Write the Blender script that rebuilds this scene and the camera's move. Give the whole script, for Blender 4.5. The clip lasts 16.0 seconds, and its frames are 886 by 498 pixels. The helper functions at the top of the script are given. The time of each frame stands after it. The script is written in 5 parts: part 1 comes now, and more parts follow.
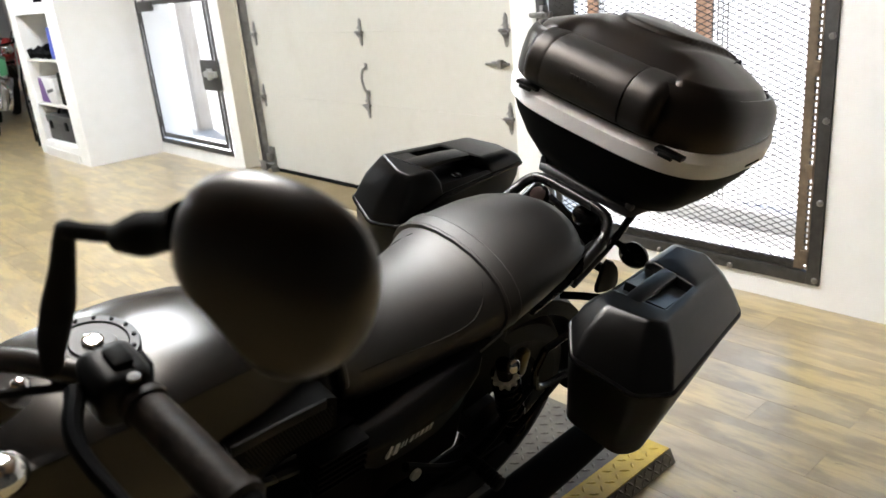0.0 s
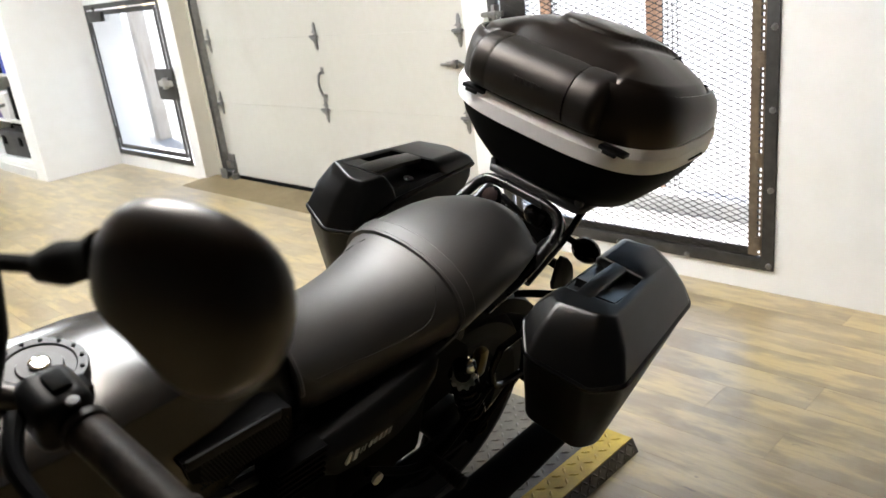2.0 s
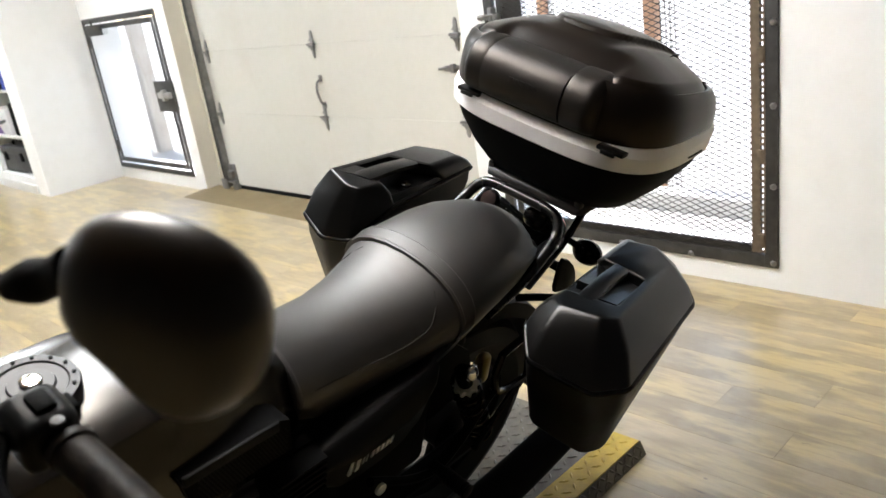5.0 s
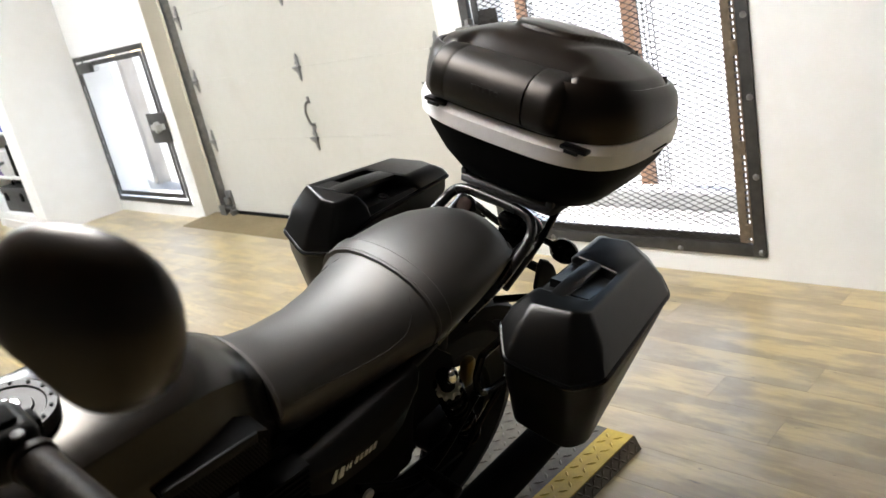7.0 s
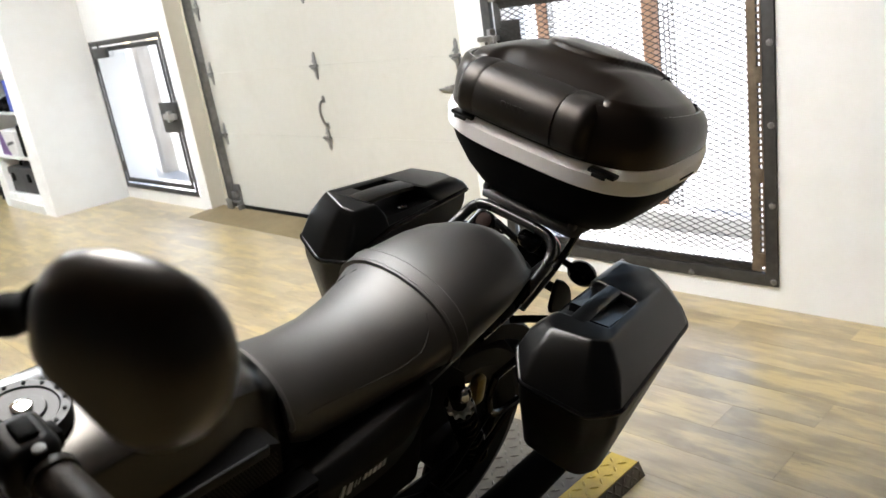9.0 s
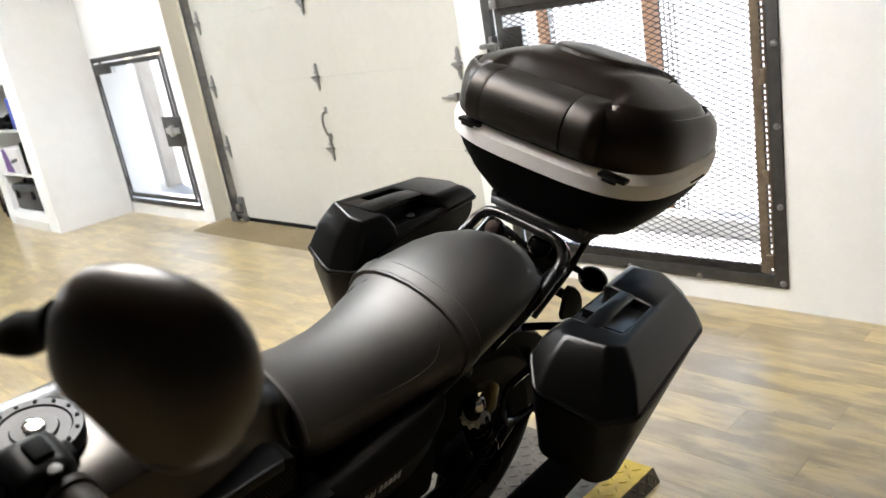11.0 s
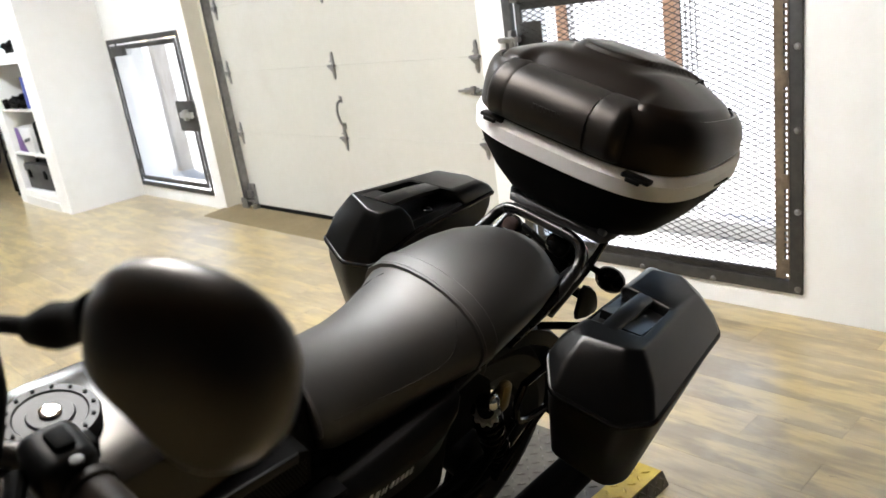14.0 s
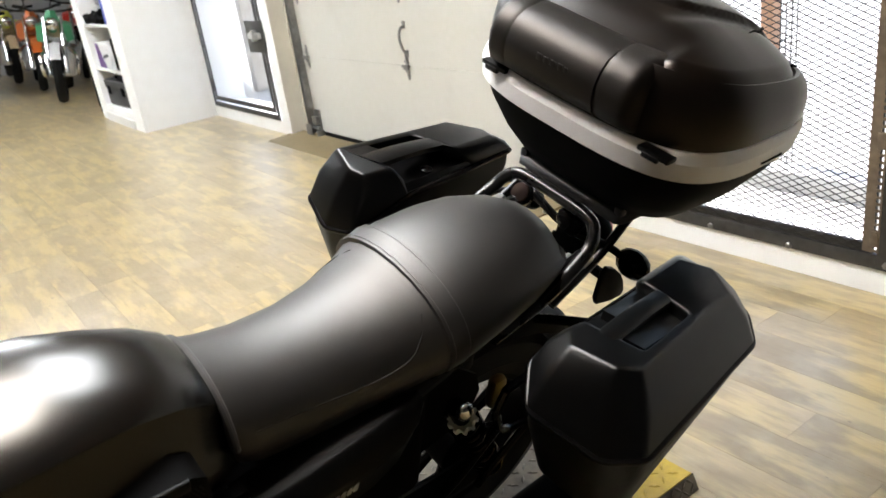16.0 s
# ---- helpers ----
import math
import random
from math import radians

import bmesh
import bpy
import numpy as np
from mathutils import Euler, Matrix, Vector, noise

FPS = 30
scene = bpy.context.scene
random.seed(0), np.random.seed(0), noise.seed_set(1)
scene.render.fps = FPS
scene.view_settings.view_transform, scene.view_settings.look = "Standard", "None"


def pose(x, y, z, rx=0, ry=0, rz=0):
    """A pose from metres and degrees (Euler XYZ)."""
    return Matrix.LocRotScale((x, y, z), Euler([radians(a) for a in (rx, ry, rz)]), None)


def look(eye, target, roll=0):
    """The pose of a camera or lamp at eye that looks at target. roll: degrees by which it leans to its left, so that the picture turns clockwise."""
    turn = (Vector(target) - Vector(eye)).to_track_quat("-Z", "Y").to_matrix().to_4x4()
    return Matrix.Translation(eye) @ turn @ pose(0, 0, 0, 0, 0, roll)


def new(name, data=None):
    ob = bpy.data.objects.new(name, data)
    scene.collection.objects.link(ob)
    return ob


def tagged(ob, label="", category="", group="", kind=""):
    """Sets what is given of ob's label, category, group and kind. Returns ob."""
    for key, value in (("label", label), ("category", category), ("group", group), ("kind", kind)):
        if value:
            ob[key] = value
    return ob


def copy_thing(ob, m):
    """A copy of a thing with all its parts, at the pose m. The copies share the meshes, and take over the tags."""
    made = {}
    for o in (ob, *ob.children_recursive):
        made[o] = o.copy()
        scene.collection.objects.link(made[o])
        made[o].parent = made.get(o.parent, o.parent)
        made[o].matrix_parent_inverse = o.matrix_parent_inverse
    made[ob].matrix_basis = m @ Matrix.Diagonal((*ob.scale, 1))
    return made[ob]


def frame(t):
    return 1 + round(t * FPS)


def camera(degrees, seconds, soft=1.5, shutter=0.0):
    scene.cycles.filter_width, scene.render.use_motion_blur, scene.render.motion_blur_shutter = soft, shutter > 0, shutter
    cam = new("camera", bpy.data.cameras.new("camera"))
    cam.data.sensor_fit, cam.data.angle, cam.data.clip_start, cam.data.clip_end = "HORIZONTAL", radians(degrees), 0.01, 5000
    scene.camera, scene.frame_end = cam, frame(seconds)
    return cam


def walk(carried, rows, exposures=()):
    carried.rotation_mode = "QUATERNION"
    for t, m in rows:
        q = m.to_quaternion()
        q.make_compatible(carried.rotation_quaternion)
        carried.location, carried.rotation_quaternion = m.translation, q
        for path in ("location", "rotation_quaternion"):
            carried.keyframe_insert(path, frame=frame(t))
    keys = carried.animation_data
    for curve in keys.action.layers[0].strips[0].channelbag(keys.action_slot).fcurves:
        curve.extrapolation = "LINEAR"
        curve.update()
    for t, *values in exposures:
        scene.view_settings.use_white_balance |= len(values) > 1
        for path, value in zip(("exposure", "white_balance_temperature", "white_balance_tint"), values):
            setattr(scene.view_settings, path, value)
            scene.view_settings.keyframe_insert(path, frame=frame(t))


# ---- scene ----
cam = camera(58.8, 16.0)
cam.data.dof.use_dof, cam.data.dof.focus_distance, cam.data.dof.aperture_fstop = True, 1.8, 6.2
PATH = [
    (0, (0.2749, 0.0635, 1.3598), (-0.9692, 1.1371, 0.7873), -5.2),
    (0.2, (0.2799, 0.0793, 1.3766), (-0.9389, 1.2014, 0.8127), -6.1),
    (0.5, (0.2958, 0.0705, 1.3877), (-0.8874, 1.2197, 0.8343), -6.1),
    (1, (0.3088, 0.0757, 1.3963), (-0.8648, 1.2485, 0.8717), -6.6),
    (1.5, (0.3106, 0.0800, 1.3920), (-0.8552, 1.2519, 0.8482), -5.7),
    (2, (0.3080, 0.0809, 1.3711), (-0.8891, 1.2015, 0.7891), -6.9),
    (2.5, (0.3036, 0.0870, 1.3729), (-0.8883, 1.2145, 0.7926), -7.5),
    (3, (0.3019, 0.0896, 1.3729), (-0.8761, 1.2319, 0.7934), -7.4),
    (3.5, (0.2993, 0.0870, 1.3755), (-0.8857, 1.2284, 0.8091), -7.4),
    (4, (0.2941, 0.0870, 1.3755), (-0.8944, 1.2267, 0.8135), -7.6),
    (6.5, (0.3550, 0.1314, 1.3433), (-0.8909, 1.1971, 0.7612), -10.5),
    (7, (0.3741, 0.1235, 1.3476), (-0.8465, 1.2398, 0.8091), -12.2),
    (7.5, (0.3628, 0.1053, 1.3624), (-0.8648, 1.2137, 0.8204), -9.6),
    (8, (0.3428, 0.1227, 1.3668), (-0.8743, 1.2337, 0.8091), -8.9),
    (8.5, (0.3341, 0.1192, 1.3729), (-0.8857, 1.2380, 0.8352), -8.6),
    (11, (0.3097, 0.1166, 1.3711), (-0.9196, 1.2363, 0.8578), -10),
    (11.5, (0.3080, 0.1175, 1.3659), (-0.9083, 1.2302, 0.8091), -9),
    (12, (0.3080, 0.1183, 1.3642), (-0.8891, 1.2398, 0.7839), -8.7),
    (12.5, (0.3097, 0.1122, 1.3694), (-0.8804, 1.2519, 0.8117), -8.2),
    (13, (0.3080, 0.1218, 1.3729), (-0.8752, 1.2772, 0.8308), -8.9),
    (13.5, (0.2915, 0.1244, 1.3746), (-0.9274, 1.2485, 0.8465), -9),
    (14, (0.2828, 0.1114, 1.3763), (-0.9553, 1.2154, 0.8491), -8.3),
    (14.5, (0.2767, 0.0583, 1.3963), (-0.8909, 1.2345, 0.8665), -7.9),
    (15, (0.2584, 0.0974, 1.4198), (-0.9083, 1.2650, 0.8700), -8),
    (15.2, (0.2699, 0.1954, 1.4205), (-0.9336, 1.3586, 0.9095), -7.5),
    (15.5, (0.2758, 0.3219, 1.4251), (-0.9396, 1.4407, 0.8787), -2.9),
    (15.6, (0.2725, 0.3399, 1.4211), (-0.9705, 1.4355, 0.8580), -2.8),
    (15.7, (0.2616, 0.3603, 1.4153), (-1.0026, 1.4128, 0.8181), -4.4),
    (15.8, (0.2501, 0.3785, 1.3957), (-1.0432, 1.3703, 0.7585), -5.8),
    (15.9, (0.2402, 0.3938, 1.3764), (-1.0819, 1.3420, 0.7319), -6.2),
    (16, (0.2184, 0.4385, 1.3598), (-1.1188, 1.3372, 0.7038), -8),
]
walk(cam, [(t, look(eye, target, roll)) for t, eye, target, roll in PATH])

# ---- light ----
EXPOSURE = 1.87
scene.view_settings.exposure = EXPOSURE
world = bpy.data.worlds.new("sky")
scene.world = world
world.use_nodes = True
wn = world.node_tree.nodes
sky = wn.new("ShaderNodeTexSky")
sky.sky_type = "NISHITA"
sky.sun_disc = False
sky.sun_elevation = radians(50)
sky.sun_rotation = radians(284)
wn["Background"].inputs["Strength"].default_value = 0.15
world.node_tree.links.new(sky.outputs[0], wn["Background"].inputs[0])
sun_data = bpy.data.lights.new("sun", "SUN")
sun_data.energy, sun_data.angle, sun_data.color = 5.0, radians(8), (1.0, 0.97, 0.93)
sun = new("sun", sun_data)
sun.matrix_world = look((-6, 7.5, 7.5), (0, 6, 0))


# ---- materials ----
def material(name, colour, rough=0.5, metal=0.0, second=None, grain=60.0, stain=3.0, bump=0.0, bump_scale=300.0,
             coat=0.0, vary=0.0, rough_vary=0.1, stretch=(1, 1, 1), spec=0.5, tint=(1, 1, 1)):
    """Two scales of colour variation, roughness variation and fine relief."""
    m = bpy.data.materials.new(name)
    m.use_nodes = True
    n, l = m.node_tree.nodes, m.node_tree.links
    b = n["Principled BSDF"]
    b.inputs["Metallic"].default_value = metal
    b.inputs["Specular IOR Level"].default_value = spec
    b.inputs["Specular Tint"].default_value = (*tint, 1)
    b.inputs["Coat Weight"].default_value = coat
    b.inputs["Coat Roughness"].default_value = 0.15
    co = n.new("ShaderNodeTexCoord")
    mp = n.new("ShaderNodeMapping")
    mp.inputs["Scale"].default_value = stretch
    l.new(co.outputs["Object"], mp.inputs[0])
    big, fine = n.new("ShaderNodeTexNoise"), n.new("ShaderNodeTexNoise")
    big.inputs["Scale"].default_value, big.inputs["Detail"].default_value = stain, 5
    fine.inputs["Scale"].default_value, fine.inputs["Detail"].default_value = grain, 4
    l.new(mp.outputs[0], big.inputs[0]), l.new(mp.outputs[0], fine.inputs[0])
    add = n.new("ShaderNodeMath")
    add.operation = "MULTIPLY_ADD"
    l.new(fine.outputs[0], add.inputs[0])
    add.inputs[1].default_value = 0.45
    half = n.new("ShaderNodeMath")
    half.operation = "MULTIPLY"
    half.inputs[1].default_value = 0.6
    l.new(big.outputs[0], half.inputs[0]), l.new(half.outputs[0], add.inputs[2])
    ramp = n.new("ShaderNodeMapRange")
    ramp.inputs[1].default_value, ramp.inputs[2].default_value = 0.35, 0.7
    l.new(add.outputs[0], ramp.inputs[0])
    mix = n.new("ShaderNodeMix")
    mix.data_type = "RGBA"
    second = second or tuple(c * 0.85 for c in colour)
    mix.inputs[6].default_value, mix.inputs[7].default_value = (*colour, 1), (*second, 1)
    l.new(ramp.outputs[0], mix.inputs[0])
    out = mix.outputs[2]
    if vary:
        info, hsv, mr = n.new("ShaderNodeObjectInfo"), n.new("ShaderNodeHueSaturation"), n.new("ShaderNodeMapRange")
        mr.inputs[3].default_value, mr.inputs[4].default_value = 1 - vary, 1 + vary
        l.new(info.outputs["Random"], mr.inputs[0]), l.new(mr.outputs[0], hsv.inputs["Value"])
        l.new(out, hsv.inputs["Color"])
        out = hsv.outputs[0]
    l.new(out, b.inputs["Base Color"])
    rr = n.new("ShaderNodeMapRange")
    rr.inputs[3].default_value, rr.inputs[4].default_value = max(0.02, rough - rough_vary), rough + rough_vary
    l.new(big.outputs[0], rr.inputs[0]), l.new(rr.outputs[0], b.inputs["Roughness"])
    if bump:
        rel, bp = n.new("ShaderNodeTexNoise"), n.new("ShaderNodeBump")
        rel.inputs["Scale"].default_value, rel.inputs["Detail"].default_value = bump_scale, 3
        bp.inputs["Strength"].default_value, bp.inputs["Distance"].default_value = bump, 0.002
        l.new(mp.outputs[0], rel.inputs[0]), l.new(rel.outputs[0], bp.inputs["Height"]), l.new(bp.outputs[0], b.inputs["Normal"])
    return m


def glowing(name, colour, strength):
    m = bpy.data.materials.new(name)
    m.use_nodes = True
    b = m.node_tree.nodes["Principled BSDF"]
    b.inputs["Base Color"].default_value = (*colour, 1)
    b.inputs["Emission Color"].default_value = (*colour, 1)
    b.inputs["Emission Strength"].default_value = strength
    return m


def clear_glass(name):
    m = bpy.data.materials.new(name)
    m.use_nodes = True
    b = m.node_tree.nodes["Principled BSDF"]
    b.inputs["Transmission Weight"].default_value = 1
    b.inputs["Roughness"].default_value = 0.02
    b.inputs["IOR"].default_value = 1.45
    return m


def plank_material(name):
    """Worn wood-look vinyl: each board its own tone, clouded yellow and grey-brown print, streaks, knots and scuffs."""
    m = material(name, (0.40, 0.31, 0.165), 0.30, second=(0.31, 0.235, 0.12), grain=30, stain=2.6, bump=0.08, bump_scale=90,
                 vary=0.20, rough_vary=0.05, stretch=(0.35, 2.6, 1), spec=0.95)
    n, l = m.node_tree.nodes, m.node_tree.links
    b = n["Principled BSDF"]
    geo, info, off, spread = n.new("ShaderNodeNewGeometry"), n.new("ShaderNodeObjectInfo"), n.new("ShaderNodeVectorMath"), n.new("ShaderNodeVectorMath")
    spread.operation = "SCALE"
    spread.inputs["Scale"].default_value = 17.0
    l.new(info.outputs["Random"], spread.inputs[0])
    l.new(geo.outputs["Position"], off.inputs[0]), l.new(spread.outputs[0], off.inputs[1])

    def layer(old, scale, stretch, detail, lo, hi, top, colour, own=True, lumpy=0.55):
        mp, tex, rg, mx = n.new("ShaderNodeMapping"), n.new("ShaderNodeTexNoise"), n.new("ShaderNodeMapRange"), n.new("ShaderNodeMix")
        mp.inputs["Scale"].default_value = stretch
        l.new((off if own else geo).outputs["Vector" if own else "Position"], mp.inputs[0])
        tex.inputs["Scale"].default_value, tex.inputs["Detail"].default_value, tex.inputs["Roughness"].default_value = scale, detail, lumpy
        l.new(mp.outputs[0], tex.inputs[0])
        rg.inputs[1].default_value, rg.inputs[2].default_value, rg.inputs[4].default_value = lo, hi, top
        l.new(tex.outputs[0], rg.inputs[0]), l.new(rg.outputs[0], mx.inputs[0])
        mx.data_type = "RGBA"
        mx.inputs[7].default_value = (*colour, 1)
        l.new(old, mx.inputs[6])
        return mx.outputs[2]
    out = b.inputs["Base Color"].links[0].from_socket
    out = layer(out, 3.2, (1.0, 3.4, 1), 4, 0.47, 0.58, 0.78, (0.54, 0.42, 0.185))
    out = layer(out, 3.0, (1.0, 4.5, 1), 6, 0.48, 0.63, 0.66, (0.25, 0.185, 0.095))
    out = layer(out, 6.0, (1.0, 12.0, 1), 9, 0.52, 0.78, 0.50, (0.18, 0.128, 0.068), True, 0.65)
    out = layer(out, 15.0, (1.0, 2.4, 1), 3, 0.70, 0.76, 0.75, (0.09, 0.06, 0.035))
    out = layer(out, 5.0, (1.0, 1.0, 1), 9, 0.46, 0.72, 0.40, (0.50, 0.44, 0.33), False, 0.6)
    l.new(out, b.inputs["Base Color"])
    b.inputs["Coat Weight"].default_value, b.inputs["Coat Roughness"].default_value = 0.55, 0.28
    return m


def smudged(m, scale, lo, hi, most, colour):
    """Sparse grey scuffs laid over a paint."""
    n, l = m.node_tree.nodes, m.node_tree.links
    b = n["Principled BSDF"]
    geo, noise, rg, mx = n.new("ShaderNodeNewGeometry"), n.new("ShaderNodeTexNoise"), n.new("ShaderNodeMapRange"), n.new("ShaderNodeMix")
    mx.data_type = "RGBA"
    noise.inputs["Scale"].default_value, noise.inputs["Detail"].default_value = scale, 8
    rg.inputs[1].default_value, rg.inputs[2].default_value, rg.inputs[4].default_value = lo, hi, most
    old = b.inputs["Base Color"].links[0].from_socket
    l.new(geo.outputs["Position"], noise.inputs[0]), l.new(noise.outputs[0], rg.inputs[0]), l.new(rg.outputs[0], mx.inputs[0])
    l.new(old, mx.inputs[6])
    mx.inputs[7].default_value = (*colour, 1)
    l.new(mx.outputs[2], b.inputs["Base Color"])
    return m


WALL = material("white_wall_paint", (0.86, 0.86, 0.855), 0.6, second=(0.81, 0.805, 0.79), grain=9, stain=1.1, bump=0.10, bump_scale=120)
smudged(WALL, 3.2, 0.62, 0.80, 0.20, (0.55, 0.53, 0.50))
JAMB = material("cream_jamb_paint", (0.70, 0.66, 0.57), 0.55, second=(0.64, 0.60, 0.51), grain=14, stain=2, bump=0.08, bump_scale=100)
# Unseen ceiling, browned so the bike's black surfaces reflect a warm tone.
CEIL = material("unseen_ceiling_brown", (0.31, 0.215, 0.14), 0.8, grain=12, stain=1.5, second=(0.25, 0.17, 0.11))
DOORPAINT = material("cream_door_panel", (0.60, 0.585, 0.54), 0.42, second=(0.565, 0.55, 0.50), grain=20, stain=1.4, bump=0.04, bump_scale=160)
smudged(DOORPAINT, 2.1, 0.58, 0.76, 0.25, (0.46, 0.43, 0.37))
STEEL = material("galvanised_steel", (0.33, 0.325, 0.32), 0.42, 0.85, second=(0.2, 0.195, 0.19), grain=40, stain=12)
DARKSTEEL = material("dark_steel", (0.075, 0.073, 0.07), 0.5, 0.5, second=(0.045, 0.043, 0.042), grain=35, stain=6, bump=0.1)
RUST = material("rusty_hinge_steel", (0.19, 0.14, 0.095), 0.6, 0.2, second=(0.10, 0.075, 0.05), grain=45, stain=9, bump=0.2)
MESHSTEEL = material("expanded_metal", (0.06, 0.055, 0.05), 0.5, 0.6, grain=60, stain=10)
RUBBER = material("black_rubber", (0.004, 0.004, 0.004), 0.7, second=(0.003, 0.003, 0.003), grain=50, stain=5, bump=0.1, spec=0.08)
CASE = material("grained_black_plastic", (0.0012, 0.0011, 0.0012), 0.3, second=(0.0012, 0.0012, 0.0012), grain=80, stain=4, bump=0.12, bump_scale=700, rough_vary=0.05, spec=0.32)
# Tints on lid, pad, seat, tank and shell paint warm reflections into their sheen.
LID = material("satin_black_lid", (0.0042, 0.0030, 0.0024), 0.31, second=(0.003, 0.0023, 0.0019), grain=80, stain=4, bump=0.06, bump_scale=500, rough_vary=0.04, spec=0.34, tint=(1.0, 0.88, 0.80))
PAD = material("black_vinyl_pad", (0.003, 0.0026, 0.0024), 0.42, second=(0.0025, 0.0022, 0.002), grain=70, stain=5, bump=0.2, bump_scale=420, rough_vary=0.05, spec=0.36, tint=(1.0, 0.88, 0.80))
SILVER = material("silver_plastic_band", (0.84, 0.84, 0.86), 0.42, 0.0, second=(0.80, 0.80, 0.82), grain=60, stain=5, rough_vary=0.05)
SEAT = material("black_seat_vinyl", (0.004, 0.0030, 0.0024), 0.50, second=(0.003, 0.0024, 0.002), grain=60, stain=6, bump=0.05, bump_scale=380, rough_vary=0.05, spec=0.85, tint=(1.0, 0.965, 0.935))
SEAM = material("dark_seam_thread", (0.012, 0.011, 0.010), 0.6, grain=200, stain=30)
PIPING = material("grey_vinyl_piping", (0.055, 0.052, 0.05), 0.55, grain=120, stain=20)
STITCH = material("grey_stitching", (0.14, 0.135, 0.13), 0.7, grain=200, stain=30)
TANK = material("satin_black_tank", (0.0012, 0.0011, 0.001), 0.24, 0.0, second=(0.001, 0.001, 0.001), grain=50, stain=3, coat=0.0, rough_vary=0.04, spec=0.5, tint=(1.0, 0.95, 0.90))
# Case plastic with its sheen cut, a shaded copy for the pannier bodies.
PANBODY = material("shaded_body_plastic", (0.0016, 0.0015, 0.0015), 0.42, second=(0.0013, 0.0012, 0.0012), grain=90, stain=6, bump=0.2, bump_scale=650, rough_vary=0.05, spec=0.14)
COVER = material("satin_black_cover", (0.003, 0.003, 0.0032), 0.42, second=(0.002, 0.002, 0.002), grain=60, stain=5, bump=0.06, bump_scale=500, rough_vary=0.05, spec=0.12)
GLOSS = material("gloss_black_paint", (0.004, 0.004, 0.004), 0.18, second=(0.003, 0.003, 0.003), grain=50, stain=4, rough_vary=0.05, spec=0.14)
FRAMEBLACK = material("black_frame_tube", (0.005, 0.005, 0.005), 0.27, second=(0.004, 0.004, 0.004), grain=60, stain=8, rough_vary=0.06, spec=0.38)
ENGINE = material("matt_black_engine", (0.002, 0.002, 0.002), 0.55, second=(0.0015, 0.0015, 0.0015), grain=60, stain=8, bump=0.15, spec=0.03)
CHROME = material("chrome", (0.75, 0.75, 0.75), 0.14, 1.0, second=(0.68, 0.68, 0.68), grain=50, stain=8, rough_vary=0.05)
ALU = material("bare_aluminium", (0.62, 0.61, 0.60), 0.35, 0.8, second=(0.5, 0.5, 0.49), grain=60, stain=12)
BRASS = material("dull_gold_anodising", (0.16, 0.115, 0.03), 0.4, 0.7, second=(0.11, 0.08, 0.025), grain=60, stain=10)
TYRE = material("tyre_rubber", (0.008, 0.008, 0.008), 0.75, second=(0.011, 0.0105, 0.010), grain=60, stain=8, bump=0.2, spec=0.14)
YELLOW = material("worn_yellow_paint", (0.60, 0.42, 0.05), 0.5, second=(0.42, 0.29, 0.05), grain=55, stain=9, bump=0.15)
TREAD = material("worn_tread_steel", (0.16, 0.145, 0.12), 0.45, 0.6, second=(0.09, 0.08, 0.07), grain=45, stain=10)
PLANK = plank_material("wood_look_plank")
MAT = material("tan_threshold", (0.215, 0.165, 0.085), 0.6, second=(0.17, 0.125, 0.06), grain=40, stain=4, bump=0.2)
YARD = material("worn_yard_concrete", (0.43, 0.425, 0.41), 0.85, second=(0.36, 0.355, 0.34), grain=20, stain=1.5, bump=0.2)
CONCRETE = material("pale_concrete", (0.55, 0.54, 0.52), 0.8, second=(0.46, 0.45, 0.43), grain=20, stain=1.5, bump=0.2)
BRICKWOOD = material("red_brown_timber", (0.46, 0.27, 0.17), 0.7, second=(0.34, 0.19, 0.115), grain=30, stain=4, bump=0.2, stretch=(3, 3, 0.4))
SHELFWHITE = material("white_shelf_paint", (0.76, 0.75, 0.72), 0.5, grain=25, stain=3)
SHELL = material("satin_black_shell", (0.0035, 0.0029, 0.0025), 0.34, second=(0.0025, 0.002, 0.0016), grain=60, stain=5, rough_vary=0.05, spec=0.5, tint=(1.0, 0.93, 0.88))
GRIP = material("worn_grip_rubber", (0.004, 0.0036, 0.0034), 0.48, second=(0.022, 0.017, 0.013), grain=70, stain=38, bump=0.5, bump_scale=120, spec=0.1)
WEATHERED = material("weathered_whitewashed_timber", (0.66, 0.60, 0.53), 0.8, second=(0.34, 0.29, 0.24), grain=26, stain=9, bump=0.3, stretch=(4, 4, 0.6))
PALEBLUE = material("pale_plastic_cap", (0.35, 0.38, 0.42), 0.4, grain=50, stain=8)
CAPMETAL = material("dark_satin_metal", (0.018, 0.018, 0.019), 0.42, 0.6, second=(0.013, 0.013, 0.014), grain=60, stain=10)
PLATE = material("dark_grey_moulding", (0.03, 0.03, 0.032), 0.36, second=(0.022, 0.022, 0.024), grain=60, stain=8, bump=0.1, bump_scale=500, spec=0.5)
SMOKE = material("smoked_lens", (0.03, 0.02, 0.018), 0.15, grain=50, stain=8)
RED = material("red_plastic", (0.45, 0.02, 0.015), 0.3, grain=50, stain=8)
ORANGE = material("orange_plastic", (0.62, 0.15, 0.03), 0.4, grain=50, stain=8)
GREEN = material("green_plastic", (0.09, 0.36, 0.18), 0.4, grain=50, stain=8)
LIME = material("yellow_green_plastic", (0.62, 0.60, 0.05), 0.4, grain=50, stain=8)
PURPLE = material("purple_card", (0.13, 0.06, 0.22), 0.6, grain=50, stain=8)
